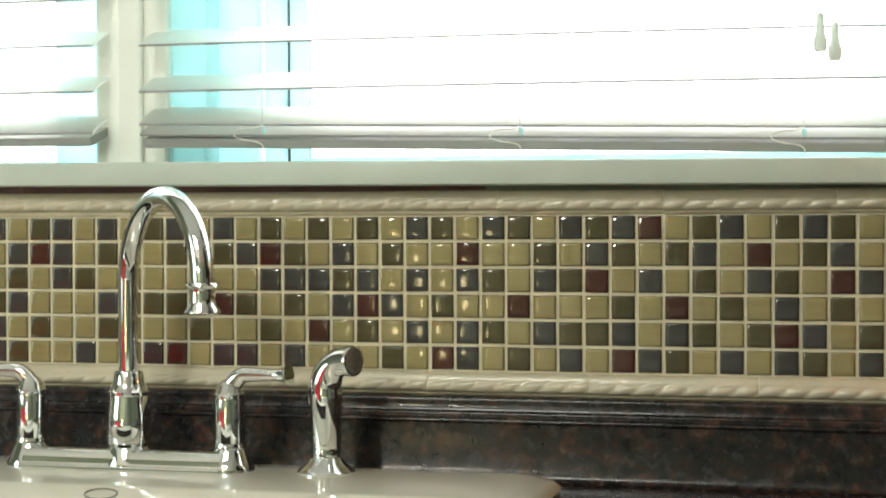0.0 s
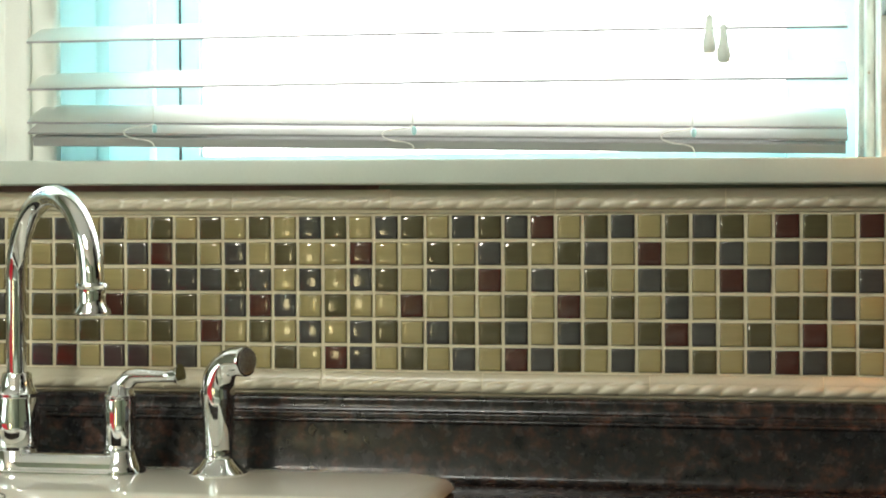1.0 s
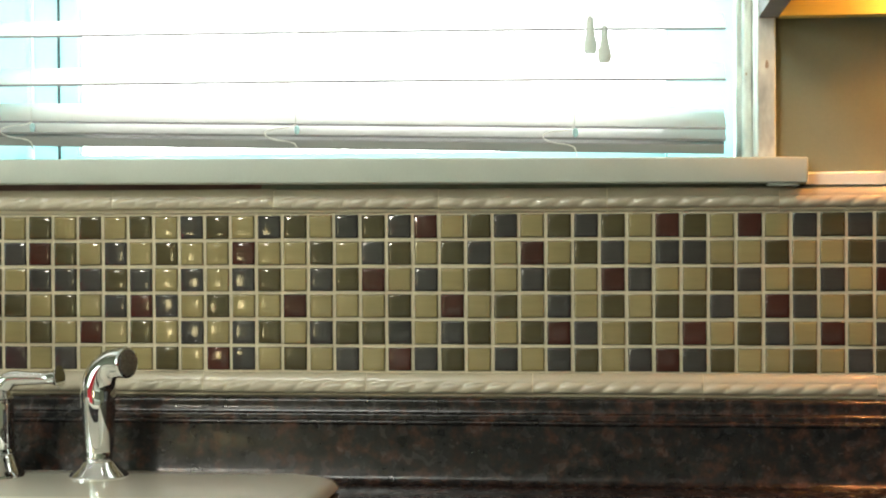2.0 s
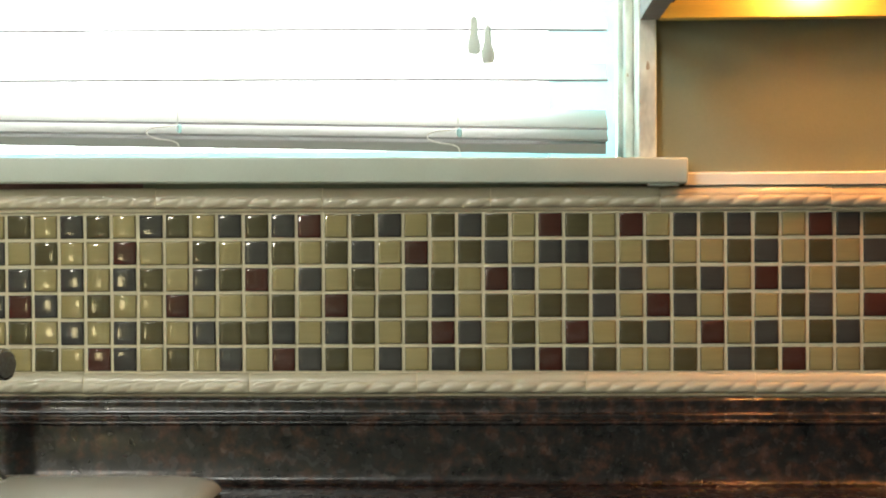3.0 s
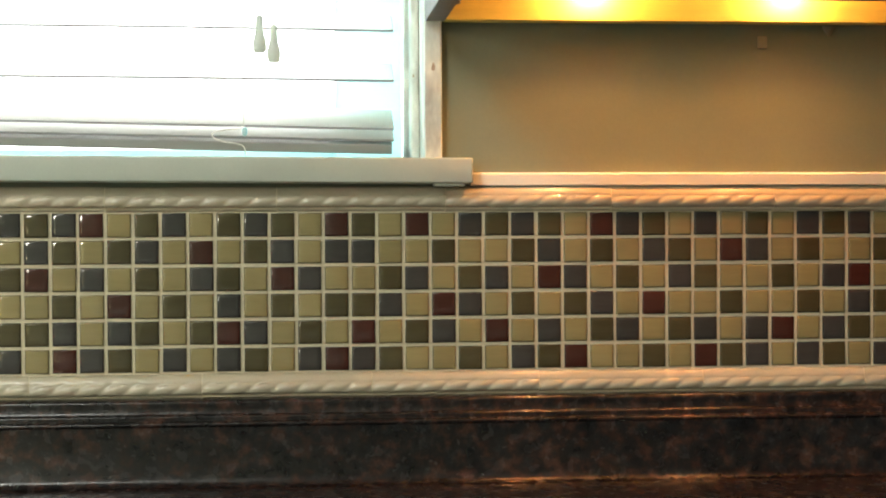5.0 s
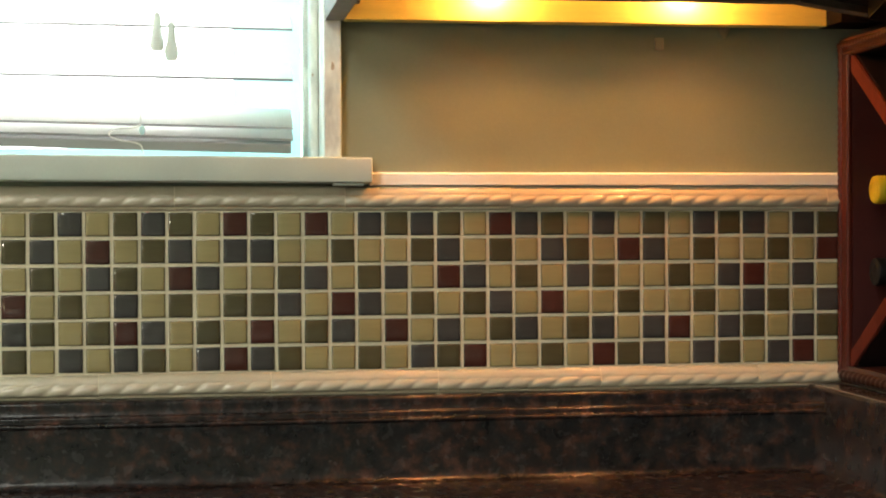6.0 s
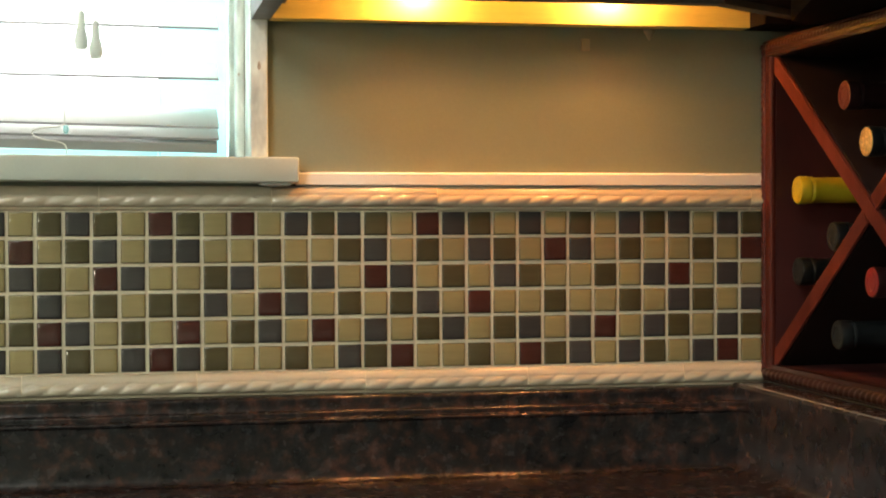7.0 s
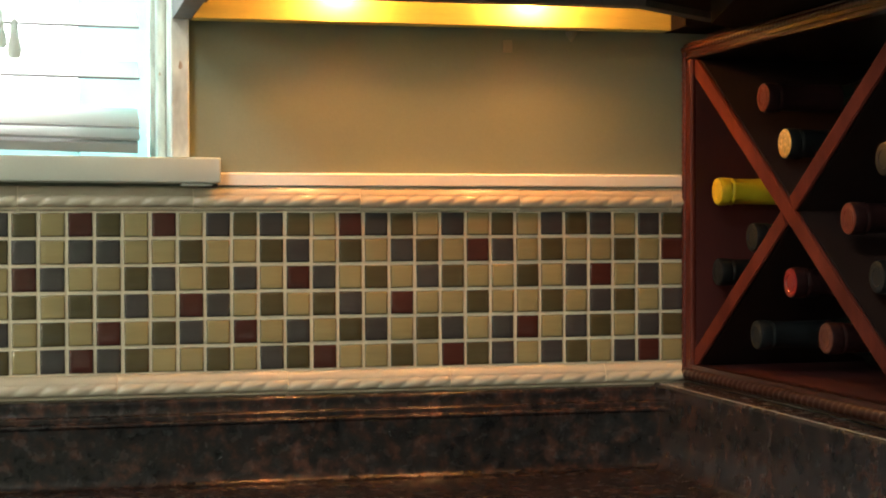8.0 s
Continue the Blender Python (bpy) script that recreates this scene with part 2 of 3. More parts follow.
for nm, lo, hi in (("wall_east_of_window", (WX1, 0.006, WZ0), (EAST, 0.16, TOP)), ("wall_west_of_window", (WEST, 0.006, WZ0), (WX0, 0.16, TOP)), ("wall_over_window", (WX0, 0.006, WZ1), (WX1, 0.16, TOP))):
    part(nm, box(lo, hi), OLIVE, nw)
# Unseen wall; its window opening is added to let the fill in.
ww = structure("wall_west", box((WEST - 0.1, SOUTH, 0), (WEST, 0.16, 0.98)), OLIVE, "olive kitchen wall with an added window opening", "wall")
for nm, lo, hi in (("wall_over_window", (WEST - 0.1, SOUTH, 2.10), (WEST, 0.16, TOP)), ("wall_pier", (WEST - 0.1, SOUTH, 0.98), (WEST, -2.20, 2.10)), ("wall_pier", (WEST - 0.1, -1.15, 0.98), (WEST, 0.16, 2.10))):
    part(nm, box(lo, hi), OLIVE, ww)
# Added glow panel behind that opening, for pale fill.
structure("backdrop", box((WEST - 0.55, -2.9, 0.5), (WEST - 0.50, -0.5, 2.6)), glow("pale_fill_glow", (0.80, 1.0, 0.97), 1.0), "glowing fill panel outside the added side window", "backdrop")
structure("wall_east", box((EAST, SOUTH, 0), (EAST + 0.1, 0.16, TOP)), OLIVE, "plain olive kitchen wall", "wall")
sw = structure("wall_south", box((WEST, SOUTH - 0.1, 0), (EAST, SOUTH, TOP)), OLIVE, "plain olive kitchen wall", "wall")
part("red_wall_panel", box((WEST + 0.013, SOUTH, 0.0), (-1.90, SOUTH + 0.012, 0.78)), RED, sw, "red painted strip of wall")
part("red_wall_panel", box((WEST, SOUTH, 0), (WEST + 0.012, -1.30, 0.95)), RED, ww, "red painted strip of wall")
low = thing("low_cabinet", "dark wooden low cabinet against the far wall", "cabinet", (0, 0, 0))
part("body", box((-1.32, SOUTH + 0.014, 0), (-1.00, SOUTH + 0.40, 0.76), 0.004), MAHOGANY, low)
# Unseen white block, added so the chrome has something pale to reflect.
fr = thing("white_reflection_block", "unseen white block added across the room for pale chrome reflections", "cupboard", (0, 0, 0))
part("body", box((-0.85, -2.95, 0), (0.98, -2.40, 0.84), 0.01), WHITE, fr)
tl = thing("table_lamp", "small lamp with a glowing pale yellow shade", "lamp", (-1.16, SOUTH + 0.2, 0.76))
part("foot", lathe([(0.06, 0), (0.06, 0.01), (0.012, 0.02), (0.010, 0.08)]), CHROME, tl, "", True)
part("shade", lathe([(0.055, 0.07), (0.045, 0.27), (0.041, 0.27), (0.051, 0.07)]), glow("lit_lamp_shade", (1.0, 0.84, 0.45), 14.0), tl, "glowing lamp shade", True)
pd = thing("pendant_lamp", "small pendant lamp with three warm bare bulbs", "lamp", (-1.05, -2.95, TOP))
part("rod", tube([(0, 0, 0), (0, 0, -0.60)], 0.006, 10), CHROME, pd, "", True)
part("hub", lathe([(0.02, -0.64), (0.035, -0.62), (0.035, -0.60), (0.012, -0.585)], n=16), CHROME, pd, "", True)
BULB = glow("warm_bulb", (1.0, 0.55, 0.18), 12)
for k in range(3):
    a = 2.1 * k + 0.4
    part("arm", tube([(0, 0, -0.61), (0.13 * math.cos(a), 0.13 * math.sin(a), -0.59)], 0.005, 8), CHROME, pd, "", True)
    part("bulb", lathe([(0.008, 0), (0.022, 0.02), (0.026, 0.04), (0.016, 0.062), (0.004, 0.066)], n=14), BULB, pd, "warm glowing bulb", True, pose(0.13 * math.cos(a), 0.13 * math.sin(a), -0.585))
cl = thing("ceiling_lamp", "flat square ceiling lamp with a white frame", "lamp", (-0.66, -1.75, TOP))
part("frame", box((-0.32, -0.32, -0.04), (0.32, 0.32, 0), 0.004), WHITE, cl)
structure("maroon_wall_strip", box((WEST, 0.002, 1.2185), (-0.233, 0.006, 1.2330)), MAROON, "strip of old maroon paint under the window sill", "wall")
part("wall_under_sill", box((-0.233, 0.003, 1.2185), (0.2486, 0.006, 1.2330)), OLIVE, nw)

# ---- outside ----
BACK = glow("bright_daylight", (0.97, 1.0, 1.0), 9.5)
structure("backdrop", box((-4, 2.4, -1), (3.5, 2.45, 4)), BACK, "overexposed daylight outside the window", "backdrop")

# ---- window ----
def window():
    w = thing("window_1", "white framed kitchen window in a shallow recess", "window", kind="structure")
    # worn boards that line the recess
    part("jamb", box((0.2321, -0.010, 1.24), (0.2486, 0.13, WZ1), 0.0015), WORN, w, "worn white painted jamb")
    part("jamb", box((WX0, -0.010, 1.24), (WX0 + 0.0165, 0.13, WZ1), 0.0015), WORN, w)
    part("jamb_stop", box((0.2235, 0.050, 1.24), (0.2321, 0.078, WZ1), 0.003), WORN, w)
    part("jamb_board", box((0.2185, 0.078, 1.24), (0.2321, 0.10, WZ1), 0.002), WORN, w)
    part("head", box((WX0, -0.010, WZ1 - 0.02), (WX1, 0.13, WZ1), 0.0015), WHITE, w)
    # post between the two lights
    # Post in the lighter white, standing in for window glare.
    part("mullion", box((-0.668, 0.060, 1.24), (-0.585, 0.12, WZ1 - 0.02), 0.004), LITWHITE, w, "broad white painted post")
    part("mullion_bead", box((-0.640, 0.052, 1.24), (-0.612, 0.060, WZ1 - 0.02), 0.003), LITWHITE, w)
    for x0, x1 in ((-0.585, 0.2185), (WX0 + 0.0165, -0.668)):
        for s0, s1, y0 in ((x0, x0 + 0.040, 0.068), (x0 + 0.040, x0 + 0.085, 0.10), (x0 + 0.089, x0 + 0.1155, 0.108), (x1 - 0.067, x1, 0.10)):
            part("sash_stile", box((s0, y0, 1.252), (s1, 0.125, WZ1 - 0.02), 0.002), SASH, w)
        part("bottom_rail", box((x0 + 0.137, 0.10, 1.252), (x1 - 0.067, 0.125, 1.262), 0.002), SASH, w)
        part("gasket", box((x0 + 0.1155, 0.1060, 1.252), (x0 + 0.1170, 0.125, WZ1 - 0.02)), RUBBER, w, "dark gasket line")
        part("sash_bead", box((x0 + 0.117, 0.108, 1.252), (x0 + 0.137, 0.125, WZ1 - 0.02), 0.002), SASH, w)
        g, nt, b = nodes_of("window_glass")
        b.inputs["Transmission Weight"].default_value, b.inputs["Roughness"].default_value = 1, 0
        b.inputs["IOR"].default_value = 1.05
        pane = part("pane", box((x0 + 0.137, 0.112, 1.262), (x1 - 0.067, 0.115, WZ1 - 0.02)), g, w, "clear window pane")
        pane.visible_shadow = False
    # places where the paint is chipped off
    for x, y, z, rx, rz, stuff in ((0.2405, -0.0104, 1.334, 0.0016, 0.0040, BARE), (0.2262, 0.0494, 1.331, 0.0010, 0.0018, BARE)):
        bm = bmesh.new()
        ring = [(x + rx * math.cos(a) * (1 + 0.25 * math.sin(3 * a + x * 900)), z + rz * math.sin(a)) for a in [2 * math.pi * k / 11 for k in range(11)]]
        front, back = ([bm.verts.new((p, yy, q)) for p, q in ring] for yy in (y, y + 0.0008))
        bm.faces.new(front), bm.faces.new(back[::-1])
        for k in range(11):
            bm.faces.new((front[k], front[(k + 1) % 11], back[(k + 1) % 11], back[k]))
        part("paint_chip", bm, stuff, w, "chipped spot in the paint")
    return w


window()
bm = box((-1.50, -0.030, -0.0118), (0.2755, 0.128, 0.0118), 0.0022, 3)
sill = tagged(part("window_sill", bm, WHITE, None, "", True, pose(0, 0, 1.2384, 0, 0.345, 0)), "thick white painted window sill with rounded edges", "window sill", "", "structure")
part("paint_drip", box((0.2400, -0.0262, -0.0142), (0.2680, -0.0040, -0.0117), 0.0009), WHITE, sill, "thick run of paint under the sill end", True)


# ---- blinds ----
def slat_mesh(x0, x1, tilt, drop, sag=0.0, y=0.045):
    """A thin, slightly cambered slat 50 mm deep; the room side hangs lower."""
    prof = []
    for k in range(9):
        u = -0.025 + 0.05 * k / 8
        prof.append((u, 0.0016 * (1 - (u / 0.025) ** 2)))
    top = [(u, h + 0.0022) for u, h in prof]
    pts = prof + top[::-1]
    c, s = math.cos(tilt), math.sin(tilt)
    pts = [(y + u * c - h * s, u * s + h * c) for u, h in pts]
    bm = extrude(pts, x0, x1, "x", 14)
    for v in bm.verts:
        v.co.z += drop * (x0 + x1 - 2 * v.co.x) / (x1 - x0) * 0.5 - sag * ((v.co.x - x0) / (x1 - x0)) ** 4
    return bm


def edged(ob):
    """Darkens a slat's room-side edge as if in shade; lets no light through."""
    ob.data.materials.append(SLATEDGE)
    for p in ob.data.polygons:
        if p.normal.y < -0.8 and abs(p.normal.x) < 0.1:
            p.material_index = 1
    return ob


def blind(x0, x1, z_low, skew, cords, lift=0.0, stacked=True):
    b = thing("window_blind", "white faux-wood venetian blind lowered, slats tilted open", "blind", (0, 0, 0), "window blinds")
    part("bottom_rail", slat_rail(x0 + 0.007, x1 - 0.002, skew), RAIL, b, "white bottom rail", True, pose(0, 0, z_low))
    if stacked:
        # Lowest slat in the greyed rail colour, for shade under the next slat.
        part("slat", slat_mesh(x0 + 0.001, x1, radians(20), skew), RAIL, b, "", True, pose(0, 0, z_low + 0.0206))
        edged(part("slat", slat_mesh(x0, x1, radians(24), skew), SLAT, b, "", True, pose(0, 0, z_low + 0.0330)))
    else:
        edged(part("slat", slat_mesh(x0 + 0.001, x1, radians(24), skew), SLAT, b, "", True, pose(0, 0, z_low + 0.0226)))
    z = 1.3356
    while z < WZ1 - 0.06:
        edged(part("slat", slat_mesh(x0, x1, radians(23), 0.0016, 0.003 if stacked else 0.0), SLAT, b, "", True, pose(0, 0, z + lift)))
        z += 0.0475
    part("head_rail", box((x0, 0.015, WZ1 - 0.062), (x1, 0.075, WZ1 - 0.022), 0.002), SLAT, b)
    for cx in cords:
        zc = z_low + 0.5 * skew * (x0 + x1 - 2 * cx) / (x1 - x0)
        part("ladder_cord", tube([(cx + 0.012, 0.0195, zc + 0.022), (cx + 0.012, 0.0195, WZ1 - 0.04)], 0.0004, 6), CORD, b)
        # slack loop that hangs out in front of the rail
        pts = [(cx + 0.012, 0.0205, zc + 0.0235), (cx + 0.004, 0.0175, zc + 0.0205), (cx - 0.007, 0.0155, zc + 0.0195), (cx - 0.0165, 0.015, zc + 0.0165), (cx - 0.0155, 0.015, zc + 0.0120), (cx - 0.006, 0.0155, zc + 0.0085), (cx + 0.004, 0.016, zc + 0.0072), (cx + 0.012, 0.017, zc + 0.0040), (cx + 0.014, 0.020, zc - 0.004)]
        part("cord_loop", tube(smooth_path(pts, 5), 0.0007, 6), CORD, b, "slack white cord loop", True)
        part("cord_hole", lathe([(0.0005, -0.0045), (0.0022, -0.003), (0.0026, 0), (0.0022, 0.003), (0.0005, 0.0045)], n=10), SASH, b, "pale plastic cord bush", True, pose(cx + 0.013, 0.0205, zc + 0.0185))
    return b


def slat_rail(x0, x1, skew):
    """The heavy bottom rail, tilted like the slats; its lower room-side edge is at height 0."""
    pts = [(0.0, 0.0008), (0.001, 0.0), (0.049, 0.0), (0.050, 0.0008), (0.050, 0.0085), (0.049, 0.0093), (0.001, 0.0093), (0.0, 0.0085)]
    c, w = math.cos(radians(17)), math.sin(radians(17))
    bm = extrude([(0.021 + u * c - h * w, u * w + h * c) for u, h in pts], x0, x1)
    for v in bm.verts:
        v.co.z += skew * (x0 + x1 - 2 * v.co.x) / (x1 - x0) * 0.5
    return bm


blind(-0.6006, 0.2056, 1.2621, 0.0168, (-0.478, -0.215, 0.052))
blind(-1.40, -0.652, 1.2741, 0.002, (-1.28, -0.98), 0.003, False)


def tassel(x, z, h):
    t = thing("cord_tassel", "cream pear-shaped cord tassel hanging before the blind", "tassel", (x, -0.012, z), "cord tassels")
    part("bell", lathe([(0.0012, 0.0345), (0.0026, 0.0338), (0.0033, 0.0310), (0.0036, 0.0240), (0.0042, 0.0180), (0.0057, 0.0120), (0.0066, 0.0080), (0.0062, 0.0040), (0.0050, 0.0004), (0.0046, 0.0), (0.002, 0.0)], n=18), TASSEL, t, "", True)
    part("cord", tube([(0, 0, 0.033), (0, 0.004, 0.30), (0, 0.030, WZ1 - 0.06 - z)], 0.0007, 6), CORD, t)


tassel(0.0800, 1.3460, 0)
tassel(0.0930, 1.3375, 0)
part("tassel_link", tube([(0.0800 + 0.005, -0.012, 1.3500), (0.0865, -0.012, 1.3488), (0.0930 - 0.005, -0.012, 1.3495)], 0.0011, 6), CORD, bpy.data.objects["cord_tassel"], "", False, pose(-0.0800, 0.012, -1.3460))

# ---- trim strip over the tiles ----
prof = [(0.006, 1.2232), (-0.0050, 1.2232), (-0.0072, 1.2240), (-0.0072, 1.2338), (-0.0058, 1.2353), (-0.003, 1.2358), (0.006, 1.2358)]
# Lighter white here stands in for lamplight on the strip.
structure("trim", extrude(prof, 0.2755, 0.745), LITWHITE, "white painted wooden strip capping the tiles", "trim", True)

# ---- counter ----
COUNTER = 0.949
base = thing("base_cabinet", "plain dark base cabinets under the counter", "cabinet")
for lo, hi in (((-2.2, -0.58, 0), (-1.03, -0.002, COUNTER - 0.038)), ((-1.03, -0.58, 0), (-0.155, -0.002, 0.74)), ((-1.03, -0.58, 0.74), (-0.155, -0.568, COUNTER - 0.038)), ((-0.155, -0.58, 0), (0.72, -0.002, COUNTER - 0.038))):
    part("carcass", box(lo, hi), DARKWOOD, base)
part("carcass", box((0.16, -0.80, 0), (0.72, -0.58, COUNTER - 0.038)), DARKWOOD, base)
ctop = thing("countertop", "dark mottled granite-look laminate countertop with moulded upstand", "countertop")
for lo, hi in (((-2.25, -0.62, COUNTER - 0.038), (-1.02, -0.002, COUNTER)), ((-1.02, -0.075, COUNTER - 0.038), (-0.165, -0.002, COUNTER)), ((-1.02, -0.62, COUNTER - 0.038), (-0.165, -0.55, COUNTER)), ((-0.165, -0.62, COUNTER - 0.038), (0.735, -0.002, COUNTER)), ((0.12, -0.84, COUNTER - 0.038), (0.735, -0.62, COUNTER))):
    part("worktop", box(lo, hi), GRANITE, ctop)


def arc(cx, cz, r, a0, a1, n=5):
    return [(cx + r * math.cos(radians(a0 + (a1 - a0) * i / n)), cz + r * math.sin(radians(a0 + (a1 - a0) * i / n))) for i in range(n + 1)]


# depth from the wall, height over the counter: cove, face, two small rounded steps, nosing
UP = [(0.0, 0.0), (0.036, 0.0)] + arc(0.0360, 0.0080, 0.0080, 270, 185) + [(0.0266, 0.012), (0.0266, 0.0535)] + arc(0.0266, 0.0562, 0.0020, 310, 440, 7) + [(0.0255, 0.0586), (0.0245, 0.0592)] + arc(0.0222, 0.0620, 0.0022, 345, 440, 6) + [(0.0206, 0.0648), (0.0196, 0.0665), (0.0190, 0.0715)] + arc(0.0158, 0.0742, 0.0036, 0, 90) + [(0.0, 0.0780)]
part("upstand", extrude([(-d, COUNTER + 0.0005 + h) for d, h in UP], -2.25, 0.728), GRANITE, ctop, "moulded dark granite upstand along the wall", True)
part("upstand", extrude([(0.7365, COUNTER), (0.690, COUNTER)] + [(0.728 - d, COUNTER + 0.0005 + h) for d, h in arc(0.0360, 0.0085, 0.0085, 270, 185) + [(0.0262, 0.012), (0.0262, 0.0775)] + arc(0.0232, 0.0780, 0.003, 0, 80)] + [(0.7365, COUNTER + 0.0815)], -0.012, -0.84, "y"), GRANITE, ctop, "", True)
part("caulk_line", box((0.7040, -0.84, COUNTER + 0.0810), (0.7054, -0.024, COUNTER + 0.0822), 0.0003), CAULK, ctop, "thin pale caulk line")
side = structure("half_wall", box((0.7480, -0.84, 0), (1.12, 0.006, COUNTER + 0.0826)), PLASTER, "low side wall behind the counter", "wall")

# ---- sink ----
def rounded_rect(x0, y0, x1, y1, r, n=8):
    pts = []
    for cx, cy, a in ((x1 - r, y1 - r, 0), (x0 + r, y1 - r, 90), (x0 + r, y0 + r, 180), (x1 - r, y0 + r, 270)):
        for i in range(n + 1):
            t = radians(a + 90 * i / n)
            pts.append((cx + r * math.cos(t), cy + r * math.sin(t)))
    return pts


def sink():
    s = thing("kitchen_sink", "cream enamelled drop-in kitchen sink set in the counter", "sink")
    bm = bmesh.new()
    loops = []
    # outer lip, deck, inner lip, bowl
    for inset, z in ((0.0, 0.9495), (-0.002, 0.953), (0.0, 0.9570), (0.004, 0.9605), (0.010, 0.9622), (0.016, 0.9625)):
        loops.append([bm.verts.new((x, y, z)) for x, y in rounded_rect(-1.06 + inset, -0.60 + inset, -0.146 - inset, -0.048 - inset, 0.045)])
    for x0, y0, x1, y1, r, z in ((-1.01, -0.565, -0.175, -0.205, 0.06, 0.9625), (-1.008, -0.563, -0.177, -0.215, 0.06, 0.9612), (-1.003, -0.558, -0.182, -0.235, 0.06, 0.953), (-0.998, -0.553, -0.187, -0.245, 0.06, 0.93), (-0.985, -0.54, -0.20, -0.255, 0.07, 0.78), (-0.95, -0.50, -0.24, -0.30, 0.07, 0.757)):
        loops.append([bm.verts.new((x, y, z)) for x, y in rounded_rect(x0, y0, x1, y1, r)])
    for a, b in zip(loops, loops[1:]):
        for k in range(len(a)):
            bm.faces.new((a[k], a[(k + 1) % len(a)], b[(k + 1) % len(a)], b[k]))
    bm.faces.new(loops[-1])
    part("basin", bm, PORCELAIN, s, "", True)
    ring = [(-0.5255 + 0.0150 * math.cos(a), -0.226 + 0.008 * math.sin(a), 0.9573 + 0.41 * 0.008 * math.sin(a)) for a in [2 * math.pi * k / 32 for k in range(33)]]
    part("badge", tube(ring, 0.0008, 6, False), GREYEDGE, s, "thin grey oval badge")


sink()


# ---- faucet ----
FY, DECK = -0.100, 0.9625
FX = -0.557


def faucet():
    f = thing("kitchen_faucet", "polished chrome two-handle faucet with high arched spout", "faucet", (FX, FY, DECK))
    # bridge: a low bar with a flat lip
    half = [(0.0262, 0.0), (0.0264, 0.0016), (0.0256, 0.0030), (0.0232, 0.0036), (0.0224, 0.0044)] + [(0.0120 + 0.0100 * math.cos(radians(a)), 0.0062 + 0.0118 * math.sin(radians(a))) for a in range(0, 91, 10)]
    bar = [(-y, z) for y, z in half] + half[::-1]
    part("bridge", extrude(bar, -0.100, 0.100), CHROME, f, "", True)
    part("spout_base", lathe([(0.0255, 0), (0.0255, 0.004), (0.0225, 0.009), (0.0205, 0.019), (0.0195, 0.020), (0.0195, 0.0225), (0.0205, 0.0235), (0.0212, 0.030), (0.0205, 0.050), (0.0185, 0.064), (0.0180, 0.0675), (0.0195, 0.069), (0.0195, 0.0715), (0.0175, 0.073), (0.0150, 0.080), (0.0135, 0.089), (0.0125, 0.0905)]), CHROME, f, "", True)
    # spout: rises, half circle, short drop
    ang = radians(49.0)
    d = Vector((math.sin(ang), -math.cos(ang), 0))
    R = 0.0775
    zc = 1.1390 - DECK
    pts = [Vector((0, 0, 0.085)), Vector((0, 0, 0.11)), Vector((0, 0, 0.14))]
    for k in range(0, 25):
        a = math.pi - math.pi * k / 24
        pts.append(d * (R + R * math.cos(a)) + Vector((0, 0, zc + R * math.sin(a))))
    n = len(pts)
    part("spout", tube(pts, [0.0096 + 0.0008 * i / (n - 1) for i in range(n)], 24), CHROME, f, "", True)
    ob = part("aerator", lathe([(0.0096, 0.002), (0.0141, 0.001), (0.0149, -0.001), (0.0141, -0.003), (0.0115, -0.004), (0.0111, -0.012), (0.0122, -0.018), (0.0156, -0.0225), (0.0160, -0.0245), (0.0136, -0.0262), (0.0107, -0.0262)]), CHROME, f, "flared chrome spout end", True, Matrix.Translation(d * (2 * R) + Vector((0, 0, zc))))
    for s in (-1, 1):
        h = part("handle", lathe([(0.0235, 0), (0.0235, 0.003), (0.0205, 0.007), (0.0165, 0.017), (0.0145, 0.0205), (0.0155, 0.0215), (0.0155, 0.0235), (0.0145, 0.0250), (0.0145, 0.0258), (0.0145, 0.0660), (0.0143, 0.0675), (0.0144, 0.0685), (0.0144, 0.0710), (0.0130, 0.0725), (0.0115, 0.078), (0.0070, 0.083)]), CHROME, f, "", True, pose(s * 0.1016, 0, 0))
        lp = smooth_path([(0, 0, 0.072), (s * 0.004, 0, 0.081), (s * 0.013, -0.001, 0.0885), (s * 0.028, -0.003, 0.0895), (s * 0.044, -0.005, 0.0895), (s * 0.053, -0.0065, 0.0903), (s * 0.0595, -0.007, 0.0910), (s * 0.0612, -0.0072, 0.0912)], 8)
        n = len(lp)
        rad = [0.0098 - 0.0045 * min(1, i / (n * 0.55)) for i in range(n)]
        for i in range(n):
            u = i / (n - 1)
            if u > 0.62:
                rad[i] += 0.0050 * min(1, (u - 0.62) / 0.26) ** 1.8
        part("lever", tube(lp, rad, 18), CHROME, h, "chrome lever with a flared end", True)
    return f


faucet()


